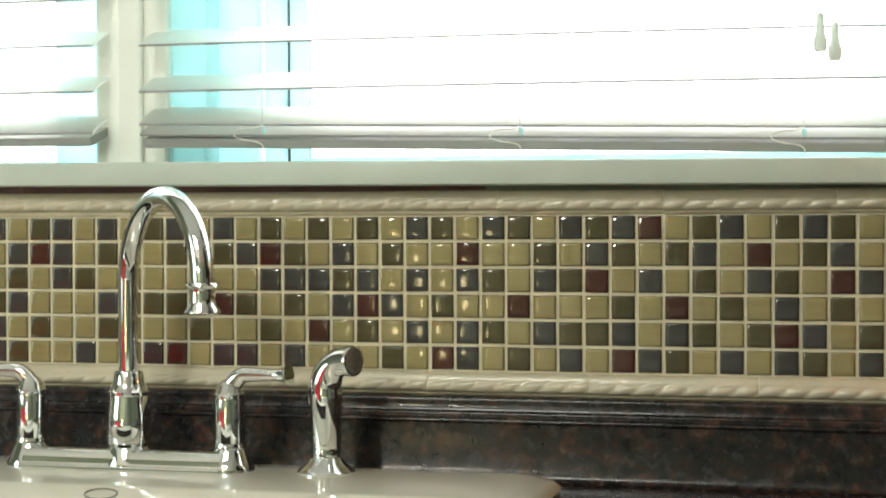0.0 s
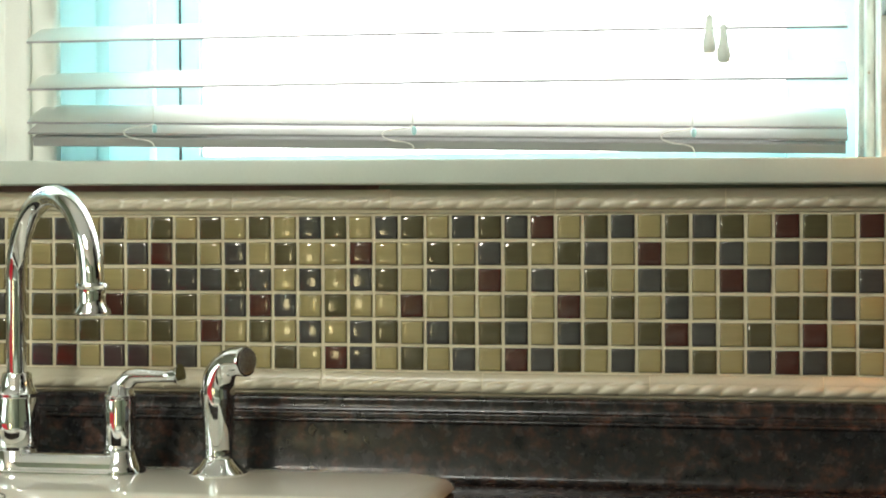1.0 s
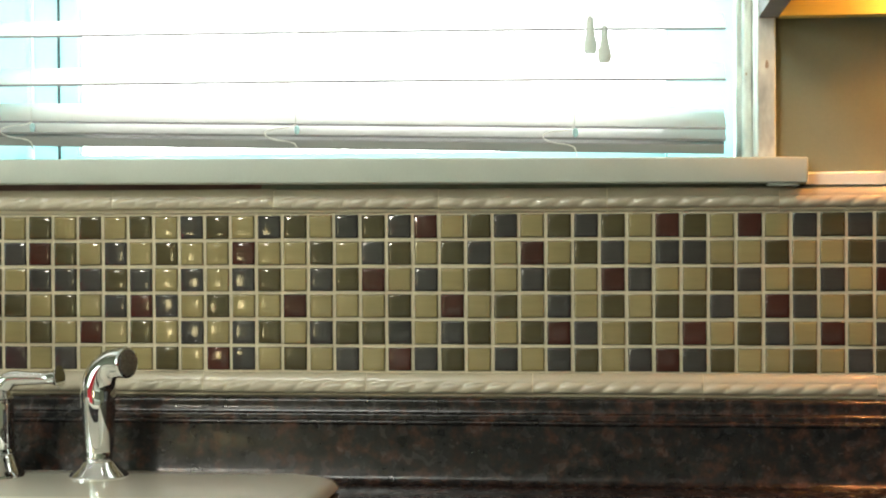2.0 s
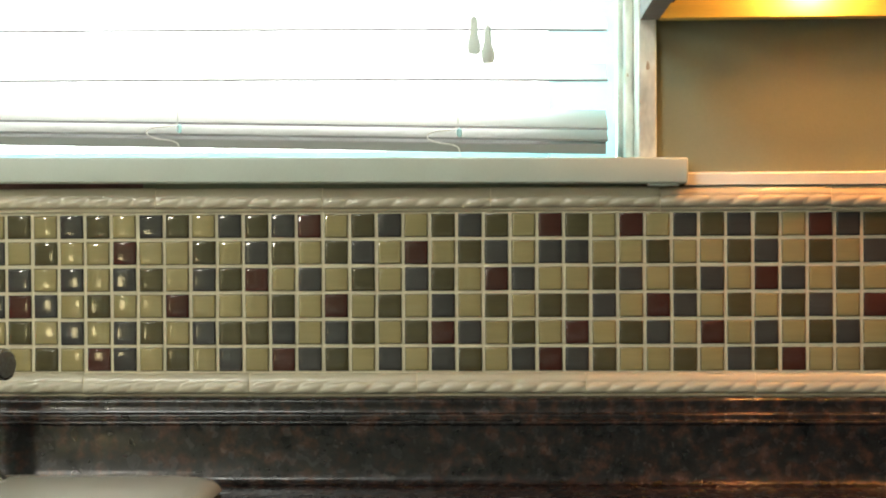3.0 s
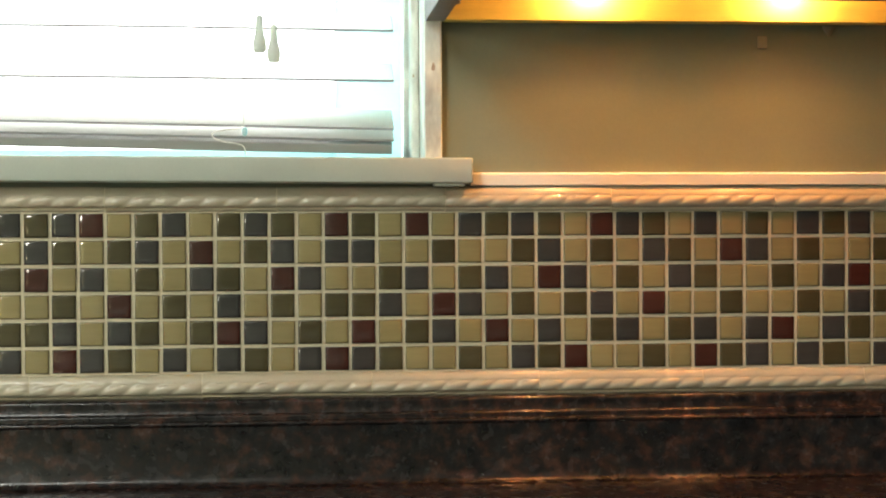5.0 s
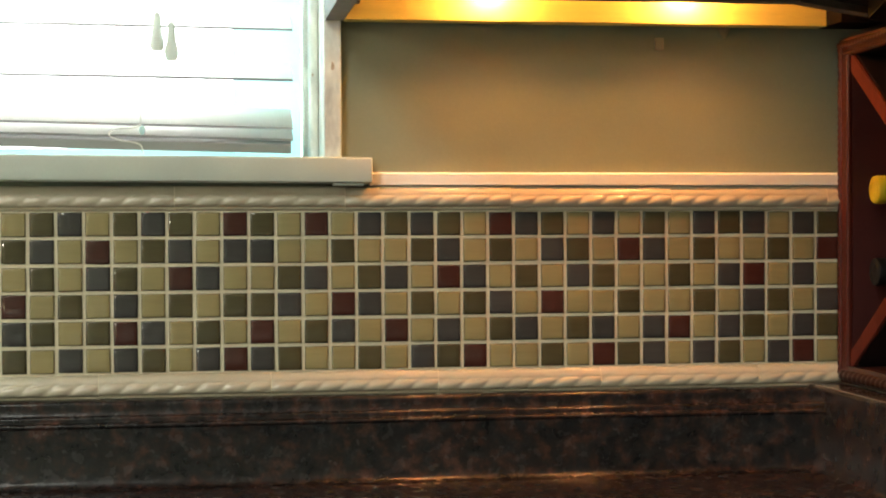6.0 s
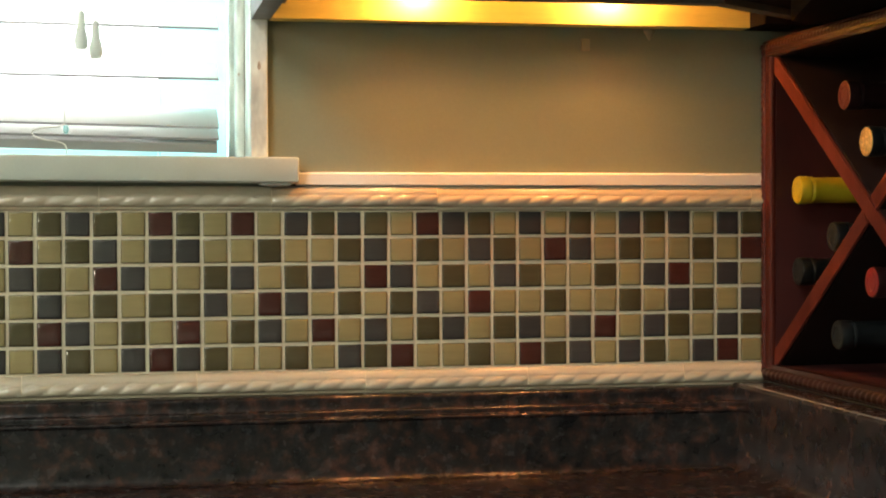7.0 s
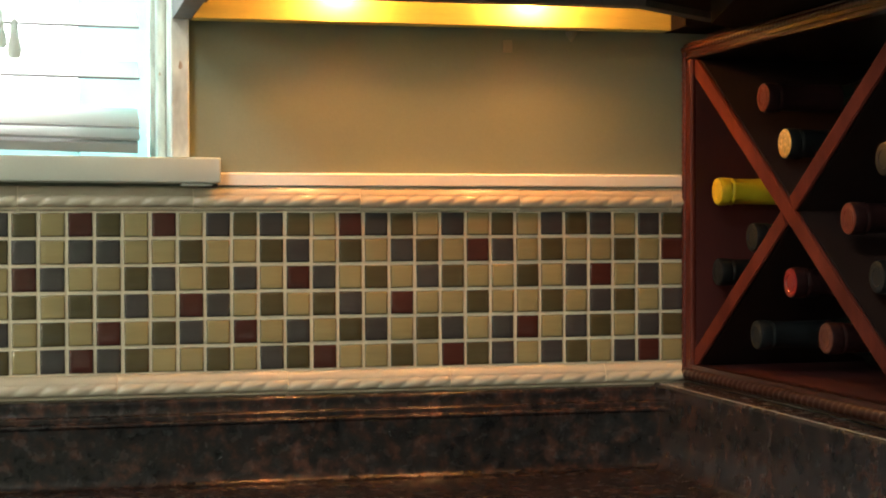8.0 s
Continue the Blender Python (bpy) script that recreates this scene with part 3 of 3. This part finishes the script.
def sprayer():
    s = thing("side_sprayer", "chrome pull-out sprayer standing on the sink deck", "sprayer", (-0.361, FY, DECK))
    part("flange", lathe([(0.0265, 0), (0.0268, 0.002), (0.0250, 0.004), (0.0180, 0.0095), (0.0145, 0.014), (0.0135, 0.0150)]), CHROME, s, "", True)
    part("collar", lathe([(0.0125, 0.013), (0.0128, 0.016), (0.0128, 0.023), (0.0122, 0.024)]), CHROME, s, "", True)
    path = smooth_path([(0, 0, 0.0235), (0, 0, 0.045), (0.0, 0, 0.066), (0.0000, 0, 0.083), (0.0050, -0.002, 0.0955), (0.0150, -0.006, 0.1030), (0.0285, -0.012, 0.1045)], 6)
    n = len(path)
    rad = []
    for i in range(n):
        u = i / (n - 1)
        rad.append(0.0128 + 0.0026 * math.sin(math.pi * min(1, u / 0.8)) ** 1.2 + 0.0010 * max(0, u - 0.7) / 0.3)
    part("body", tube(path, rad, 24), CHROME, s, "", True)
    e, dv = path[-1], (path[-1] - path[-3]).normalized()
    part("head_rim", tube([e - dv * 0.001, e + dv * 0.002, e + dv * 0.0032, e + dv * 0.0036], [0.0138, 0.0140, 0.0136, 0.0122], 28), CHROME, s, "", True)
    part("spray_face", tube([e + dv * 0.003, e + dv * 0.0040, e + dv * 0.0046], [0.0120, 0.0118, 0.0095], 24), SPRAY, s, "grey rubber spray face", True)
    part("trigger", tube(smooth_path([(-0.0145, 0.001, 0.062), (-0.0140, 0.001, 0.080), (-0.0075, 0, 0.096), (0.003, -0.002, 0.1060)], 5), [0.002] + [0.0032] * 14 + [0.002], 10), CHROME, s, "", True)


sprayer()

# ---- wall cabinet with lamps ----
cab = thing("wall_cabinet", "dark wall cabinet with lamps underneath beside the window", "cabinet")
part("side_panel", box((0.2332, -0.31, 1.3765), (0.2513, -0.003, 2.15), 0.0008), GREYEDGE, cab, "grey-edged side panel")
part("back_rail", box((0.2513, -0.0235, 1.3760), (0.7160, -0.003, 1.43), 0.0006), MAPLE, cab, "pale wooden hanging rail")
part("bottom_panel", box((0.2513, -0.142, 1.43), (0.7600, -0.003, 1.446)), MAPLE, cab)
part("light_rail", box((0.2513, -0.160, 1.3800), (0.6380, -0.142, 1.446), 0.0008), GREYEDGE, cab, "grey light rail")
bm = bmesh.new()
quad = ((0.6380, -0.142), (0.7380, -0.0640), (0.7480, -0.0760), (0.6380, -0.1600))
vs = [bm.verts.new((x, y, z)) for z in (1.3800, 1.446) for x, y in quad]
for f in ((0, 1, 2, 3), (7, 6, 5, 4), (0, 4, 5, 1), (1, 5, 6, 2), (2, 6, 7, 3), (3, 7, 4, 0)):
    bm.faces.new([vs[i] for i in f])
# Dark rail coloured grey, for the lamplight on its underside.
part("light_rail", bm, GREYEDGE, cab, "light rail across the corner, coloured grey for its lit underside")
part("corner_block", box((0.7162, -0.060, 1.3760), (0.7620, -0.003, 1.43), 0.001), DARKWOOD, cab)
part("front_bottom", box((0.2513, -0.31, 1.388), (0.6380, -0.1602, 1.446)), DARKWOOD, cab)
part("bracket", box((0.2515, -0.036, 1.390), (0.2640, -0.0237, 1.400), 0.001), GREYEDGE, cab, "small grey bracket")
part("carcass", box((0.2513, -0.31, 1.4462), (0.76, -0.003, 2.15)), DARKWOOD, cab)
clip = thing("cable_clip", "small pale plastic clip on the wall under the cabinet", "clip", (0.5575, 0.006, 1.3600), "clips under the cabinet")
part("body", box((-0.0045, -0.0035, -0.006), (0.0045, 0, 0.006), 0.001), CLIP, clip)
clip = thing("cable_clip", "small pale plastic clip on the wall under the cabinet", "clip", (0.6230, 0.006, 1.3700), "clips under the cabinet")
part("body", lathe([(0.0012, -0.004), (0.0035, 0.0), (0.006, 0.004), (0.006, 0.006)], n=12), CLIP, clip)
for px in (0.385, 0.572):
    p = thing("puck_lamp", "small round halogen lamp glowing under the cabinet", "lamp", (px, -0.044, 1.43), "lamps under the cabinet")
    part("housing", lathe([(0.022, 0), (0.022, -0.008), (0.018, -0.012), (0.010, -0.012)]), CHROME, p, "", True)
    part("bulb", lathe([(0.0040, -0.012), (0.0045, -0.014), (0.004, -0.0155)], n=12), glow("halogen_bulb", (1.0, 0.6, 0.22), 60), p)


# ---- wine rack ----
RX, RY0, RY1, RZ0, RZ1, RD = 0.7359, -0.0050, -0.4840, 1.0318, 1.3650, 0.30


def rope_strip(length, r=0.0050, lobes=37):
    """A twisted half-round bead along x."""
    bm = bmesh.new()
    n, m = lobes * 6, 9
    grid = []
    for i in range(n + 1):
        x = length * i / n
        row = []
        for k in range(m + 1):
            a = math.pi * k / m
            w = 0.62 + 0.38 * abs(math.sin(math.pi * (x / length * lobes) + a * 0.9))
            row.append(bm.verts.new((x, -r * w * math.sin(a), r * math.cos(a) * 1.15)))
        grid.append(row)
    for a, b in zip(grid, grid[1:]):
        for k in range(m):
            bm.faces.new((a[k], a[k + 1], b[k + 1], b[k]))
    return bm


def wine_rack():
    r = thing("wine_rack", "mahogany wine rack with crossed dividers and rope moulding", "wine rack", (RX, 0, RZ0))
    h, t = RZ1 - RZ0, 0.0165
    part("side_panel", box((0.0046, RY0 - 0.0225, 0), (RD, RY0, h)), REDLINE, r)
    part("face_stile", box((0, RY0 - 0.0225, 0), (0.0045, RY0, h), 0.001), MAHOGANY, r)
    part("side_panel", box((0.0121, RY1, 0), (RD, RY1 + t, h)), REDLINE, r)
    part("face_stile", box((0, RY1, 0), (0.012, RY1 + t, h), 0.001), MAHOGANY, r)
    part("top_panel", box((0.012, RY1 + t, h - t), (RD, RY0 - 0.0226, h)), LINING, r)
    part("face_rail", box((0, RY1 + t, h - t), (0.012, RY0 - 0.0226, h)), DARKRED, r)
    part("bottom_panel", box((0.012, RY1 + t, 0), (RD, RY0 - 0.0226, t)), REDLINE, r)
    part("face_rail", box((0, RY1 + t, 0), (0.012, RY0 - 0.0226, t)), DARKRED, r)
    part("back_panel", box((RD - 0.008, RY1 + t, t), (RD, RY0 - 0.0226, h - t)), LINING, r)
    # crossed boards: where each one meets the box
    mid = Vector((0, -0.2342, 1.1977 - RZ0))
    slope = 0.696
    for flip in (False, True):
        za, zb = (h - t, t) if not flip else (t, h - t)
        k = -slope if not flip else slope
        a = Vector((0, mid.y - (za - mid.z) / k, za))
        b = Vector((0, mid.y - (zb - mid.z) / k, zb))
        d = (b - a).normalized()
        p = Vector((0, -d.z, d.y)) * 0.0085
        segs = [(a, b)] if not flip else [(a, mid - d * 0.0090), (mid + d * 0.0090, b)]
        for u, v in segs:
            # Board sides get the shade colour; only the front edge stays mahogany.
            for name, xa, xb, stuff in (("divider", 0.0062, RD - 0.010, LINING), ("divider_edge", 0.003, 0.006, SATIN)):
                bm = bmesh.new()
                vs = [bm.verts.new(q + Vector((x, 0, 0))) for x in (xa, xb) for q in (u + p, v + p, v - p, u - p)]
                for f in ((0, 1, 2, 3), (7, 6, 5, 4), (0, 4, 5, 1), (1, 5, 6, 2), (2, 6, 7, 3), (3, 7, 4, 0)):
                    bm.faces.new([vs[i] for i in f])
                bmesh.ops.bevel(bm, geom=bm.edges[:], offset=0.001, segments=2, affect="EDGES")
                part(name, bm, stuff, r, "", True)
    # beads on the face: a twisted rope, and a plain round bead along the inner edge of the rail
    L = RY0 - RY1
    rot = Matrix.Rotation(radians(-90), 4, "Z")
    up = Matrix(((0, 1, 0, 0), (0, 0, -1, 0), (-1, 0, 0, 0), (0, 0, 0, 1)))
    for z, lobes, rr in ((h - 0.0055, 64, 0.0026), (0.0072, 44, 0.0046)):
        part("rope_bead", rope_strip(L, rr, lobes), DARKRED, r, "twisted rope moulding", True, Matrix.Translation((0, RY0, z)) @ rot)
    part("edge_bead", tube([(0.0002, RY0 - 0.010, h - t + 0.0026), (0.0002, RY1 + 0.010, h - t + 0.0026)], 0.0020, 12), DARKRED, r, "plain round bead", True)
    part("edge_bead", tube([(0.0006, RY0 - 0.010, h - 0.0012), (0.0006, RY1 + 0.010, h - 0.0012)], 0.0013, 10), DARKRED, r, "plain round bead", True)
    for y, inner in ((RY0 - 0.0040, RY0 - 0.0225 + 0.0022), (RY1 + 0.0040, RY1 + t - 0.0022)):
        part("rope_bead", rope_strip(h - 0.008, 0.0030, 46), MAHOGANY, r, "twisted rope moulding", True, Matrix.Translation((0, y, h - 0.004)) @ up)
        part("edge_bead", tube([(0.0004, inner, t), (0.0004, inner, h - t)], 0.0017, 10), MAHOGANY, r, "plain round bead", True)


wine_rack()
FOILS = {
    "yellow": mat("yellow_foil", (0.46, 0.36, 0.015), 0.4, scale=80, amount=0.1),
    "red": mat("red_foil", (0.17, 0.010, 0.012), 0.3, scale=80, amount=0.15),
    "gold": mat("gold_foil", (0.75, 0.55, 0.25), 0.3, 0.9, scale=350, amount=0.5, bump=1.0, bump_scale=300),
    "black": mat("black_foil", (0.006, 0.007, 0.007), 0.3, scale=80, amount=0.2),
    "grey": mat("grey_foil", (0.010, 0.012, 0.013), 0.4, spec=0.2, scale=80, amount=0.2),
    "plum": mat("plum_foil", (0.018, 0.007, 0.007), 0.35, spec=0.2, scale=80, amount=0.2),
    "copper": mat("copper_foil", (0.085, 0.03, 0.024), 0.4, 0.1, spec=0.2, scale=300, amount=0.3, bump=0.3, bump_scale=500),
    "pink": mat("pink_foil", (0.11, 0.024, 0.017), 0.4, 0.1, spec=0.2, scale=300, amount=0.3, bump=0.3, bump_scale=500),
}
BOTTLE = mat("dark_green_bottle_glass", (0.008, 0.012, 0.008), 0.08, scale=20, amount=0.2, coat=0.5)


def bottle(x, y, z, neck, tip, words):
    b = thing("wine_bottle", "dark wine bottle with " + words + " lying in the rack", "bottle", (x, y, z), "wine bottles in the rack")
    part("glass", lathe([(0.0125, 0.072), (0.0132, 0.084), (0.018, 0.098), (0.028, 0.112), (0.0355, 0.125), (0.0368, 0.14), (0.0368, 0.235), (0.034, 0.24)], "x"), BOTTLE, b, "", True)
    part("capsule", lathe([(0.0112, 0.0008), (0.0129, 0.0012), (0.0135, 0.003), (0.0135, 0.010), (0.0132, 0.0110), (0.0124, 0.0118), (0.0126, 0.0125), (0.0132, 0.0140), (0.0132, 0.0150), (0.0122, 0.0165), (0.0123, 0.040), (0.0128, 0.074)], "x"), FOILS[neck], b, neck + " capsule", True)
    part("capsule_top", lathe([(0.0030, 0.0006), (0.0070, 0.0006), (0.0075, 0.0001), (0.0086, 0.0001), (0.0090, 0.0005), (0.0112, 0.0002), (0.0126, 0.0006), (0.0130, 0.002)], "x", 24), FOILS[tip], b, tip + " capsule end", True)


for args in ((0.7497, -0.160, 1.3008, "plum", "pink", "a pink-topped dark capsule"), (0.7497, -0.2040, 1.2572, "black", "gold", "an embossed gold-topped capsule"), (0.7497, -0.0560, 1.2180, "yellow", "yellow", "a bright yellow capsule"), (0.7497, -0.136, 1.1740, "black", "grey", "a black capsule"), (0.7497, -0.0570, 1.1401, "black", "grey", "a black capsule"), (0.7497, -0.2155, 1.1350, "plum", "red", "a red-topped dark capsule"), (0.7497, -0.1458, 1.0850, "grey", "grey", "a dull grey capsule"), (0.7497, -0.2825, 1.0908, "plum", "copper", "a copper-topped plum capsule"), (0.7497, -0.3214, 1.1907, "plum", "pink", "a pink-topped plum capsule"), (0.7497, -0.3790, 1.2366, "grey", "grey", "a grey-green capsule"), (0.7497, -0.3690, 1.1446, "black", "grey", "a grey-topped black capsule")):
    bottle(*args)

over = thing("corner_cabinet", "black-brown wall cabinet over the wine rack", "cabinet")
part("carcass", box((0.7640, -0.95, 1.3880), (1.12, -0.062, 2.15), 0.001), DARKWOOD, over)
bm = bmesh.new()
plan = ((0.6382, -0.1604), (0.7485, -0.0770), (0.7635, -0.0770), (0.7635, -0.95), (0.70, -0.95), (0.6382, -0.31))
lo, hi = ([bm.verts.new((x, y, z)) for x, y in plan] for z in (1.3860, 2.15))
bm.faces.new(lo), bm.faces.new(hi[::-1])
for k in range(6):
    bm.faces.new((lo[k], lo[(k + 1) % 6], hi[(k + 1) % 6], hi[k]))
part("corner_front", bm, DARKWOOD, over)
bm = bmesh.new()
plan = ((0.655, -0.31), (0.70, -0.95), (0.7355, -0.95), (0.7355, -0.13), (0.70, -0.16))
lo, hi = ([bm.verts.new((x, y, z)) for x, y in plan] for z in (1.3660, 1.3859))
bm.faces.new(lo), bm.faces.new(hi[::-1])
for k in range(5):
    bm.faces.new((lo[k], lo[(k + 1) % 5], hi[(k + 1) % 5], hi[k]))
part("light_rail", bm, DARKWOOD, over)

# ---- ceramic rope trim ----
TP = 0.157


def rope_tile_mesh():
    """A trim tile 154 mm long: sloped band, twisted rope, thin lip."""
    bm = bmesh.new()
    n, lobes, length = 84, 7, TP - 0.0010
    # height from the foot, depth, and how far the rope's lobes shape it
    prof = [(0.0000, -0.004, 0), (0.0000, 0.0026, 0), (0.0012, 0.0042, 0), (0.0030, 0.0046, 0), (0.0036, 0.0044, 0.0)]
    for k in range(1, 10):
        a = math.pi * k / 10
        h = 0.0036 + 0.0122 * (1 - math.cos(a)) / 2
        rope = 0.0050 + 0.0072 * math.sin(a) ** 0.8
        prof.append((h, max(rope, 0.0098 if h > 0.0120 else 0), math.sin(a) if h < 0.0140 else 0.35))
    prof += [(0.0168, 0.0092, 0), (0.0190, 0.0082, 0), (0.0212, 0.0066, 0), (0.0224, 0.0048, 0), (0.0230, 0.0030, 0), (0.0230, -0.004, 0)]
    grid = []
    for i in range(n + 1):
        x = length * (i / n - 0.5)
        edge = min(i, n - i)
        row = []
        for h, d, w in prof:
            ph = (x / (TP / lobes) - (h - 0.0096) / 0.0165) % 1.0
            groove = max(0.0, 1 - abs(ph - 0.5) / 0.36)
            dd = d - w * 0.0019 * groove ** 1.6 - (0.0003 if edge == 0 else 0)
            row.append(bm.verts.new((x, -dd, h)))
        grid.append(row)
    for a, b in zip(grid, grid[1:]):
        for k in range(len(prof) - 1):
            bm.faces.new((a[k], a[k + 1], b[k + 1], b[k]))
    bm.faces.new(grid[0][::-1])
    bm.faces.new(grid[-1])
    return bm


def joint_mesh():
    """The grout that fills the gap between two trim tiles, a hair below their glaze."""
    prof = [(-0.004, 0.0006), (0.0050, 0.0006), (0.0058, 0.0036), (0.0098, 0.0062), (0.0108, 0.0096), (0.0092, 0.0140), (0.0084, 0.0168), (0.0060, 0.0210), (0.0024, 0.0226), (-0.004, 0.0226)]
    return extrude([(-d, h) for d, h in prof], -0.0009, 0.0009)


def trim_row(label, z, first, slope, n0, n1):
    row = thing("rope_trim", label, "tile trim", (0, 0, 0), "", "structure")
    one = part("trim_tile", rope_tile_mesh(), CERAMIC, row, "", True)
    rnd = random.Random(5)
    for k in range(n0, n1):
        o = one if k == n0 else new("trim_tile", one.data)
        o.parent = row
        x = first + TP * (k + 0.5)
        if k == n0:
            joint = part("joint", joint_mesh(), GROUT, row, "pale grout joint")
        else:
            joint = new("joint", joint.data)
            joint.parent = row
        joint.matrix_basis = pose(first + TP * k, 0.0005, z + slope * (first + TP * k))
        o.matrix_basis = pose(x, 0.0005 + rnd.uniform(-0.0004, 0.0004), z + slope * x + rnd.uniform(-0.0003, 0.0003), 0, rnd.uniform(-0.12, 0.12), 0)


trim_row("cream glazed rope-moulded tiles above the mosaic", 1.2000, 0.0948, -0.0015, -6, 5)
trim_row("cream glazed rope-moulded tiles below the mosaic", 1.0268, 0.0253, 0.0, -6, 5)
structure("grout", box((-1.0, -0.0018, 1.0275), (0.7355, 0.006, 1.2225)), GROUT, "sandy grout bed behind the mosaic tiles", "grout")
for z0, z1 in ((1.0283, 1.0485), (1.2015, 1.2212)):
    structure("grout", box((-1.0, -0.0046, z0), (0.7355, -0.0019, z1)), GROUT, "sandy grout between the rope-moulded tiles", "grout")

# ---- glass mosaic ----
P = 0.025
# P marks tiles tinted by the painted-in red reflection.
ROWS_OF_TILES = (
    "BYGBYBYGBYBYGYGYGYBGYBGYBGBRYGBYGBGYRGYRYBGBGYRBGYBYGYBGBYBG",
    "YBRBYGYYGYGBRGYBYGYYRYYGYBGYGBYRYGBYBBYYGYYGBYGYBGYRBYGYYGYR",
    "YGYBGYYYYYYYBBBGBYBYBGYBGRYBYGYBGYRBYYGBYGBYRBYGYBGYYGYBRYBY",
    "GBYYYBYGGYRGYGYBRBYGYYRYYYGYRYGYBYGYGGBYRBYGYGBYRYYGYYGYBGYB",
    "BYGYYGYYYGYYGYRYGYBYBGYBGGBYBGYGRBYGYRYGBYRYBYGBYGBYBRYBGYBG",
    "BGYYBYYPRYPPYBYYYGYRBYGYBYRBGYBYBGYBRBGYYGYBGRYYGYRGBYBGYBRY",
)


def tile_bm(bm=None, at=(0, 0), s=0.0218):
    """A cushioned glass tile: flat face, rounded rim."""
    bm = bm or bmesh.new()
    rings = []
    for half, y in ((s / 2, 0.0015), (s / 2, -0.0026), (s / 2 - 0.0003, -0.0032), (s / 2 - 0.0009, -0.0036), (s / 2 - 0.0019, -0.00384), (s / 2 - 0.0032, -0.00402), (s / 2 - 0.0050, -0.00411)):
        rings.append([bm.verts.new((at[0] + half * a, y, at[1] + half * b)) for a, b in ((-1, -1), (1, -1), (1, 1), (-1, 1))])
    for a, b in zip(rings, rings[1:]):
        for k in range(4):
            bm.faces.new((a[k], a[(k + 1) % 4], b[(k + 1) % 4], b[k]))
    bm.faces.new(rings[-1])
    return bm


def rimmed(ob, letter):
    """The outer millimetre of each tile, where one looks into the cut edge of the glass."""
    ob.data.materials.append(RIMS[letter])
    for p in ob.data.polygons:
        if p.index % 25 < 12:
            p.material_index = 1
    return ob


mosaic = thing("mosaic_backsplash", "glass mosaic in beige, olive, slate and oxblood squares", "backsplash", (0, 0, 0), "", "structure")
shared = {}
rest = {}
rnd = random.Random(11)
for r, line in enumerate(ROWS_OF_TILES):
    for c, letter in enumerate(line):
        x, z = (c - 30) * P + rnd.uniform(-0.0003, 0.0003), 1.2000 - (r + 0.5) * P + rnd.uniform(-0.0003, 0.0003)
        if 6 <= c <= 55:
            if letter not in shared:
                o = rimmed(part("tile", tile_bm(), GLASSES[letter], mosaic, "", True), letter)
                shared[letter] = o.data
            else:
                o = new("tile", shared[letter])
                o.parent = mosaic
            o.matrix_basis = pose(x, rnd.uniform(-0.0003, 0.0003), z, rnd.uniform(-0.9, 0.9), rnd.uniform(-0.7, 0.7), rnd.uniform(-0.9, 0.9))
        else:
            rest[letter] = tile_bm(rest.get(letter), (x, z))
    for c in range(-9, 0):
        letter = rnd.choice("YYYGGBBR")
        rest[letter] = tile_bm(rest.get(letter), ((c - 30) * P, 1.2000 - (r + 0.5) * P))
for letter, bm in rest.items():
    tagged(rimmed(part("outer_tiles", bm, GLASSES[letter], mosaic, "", True), letter), kind="stuff")
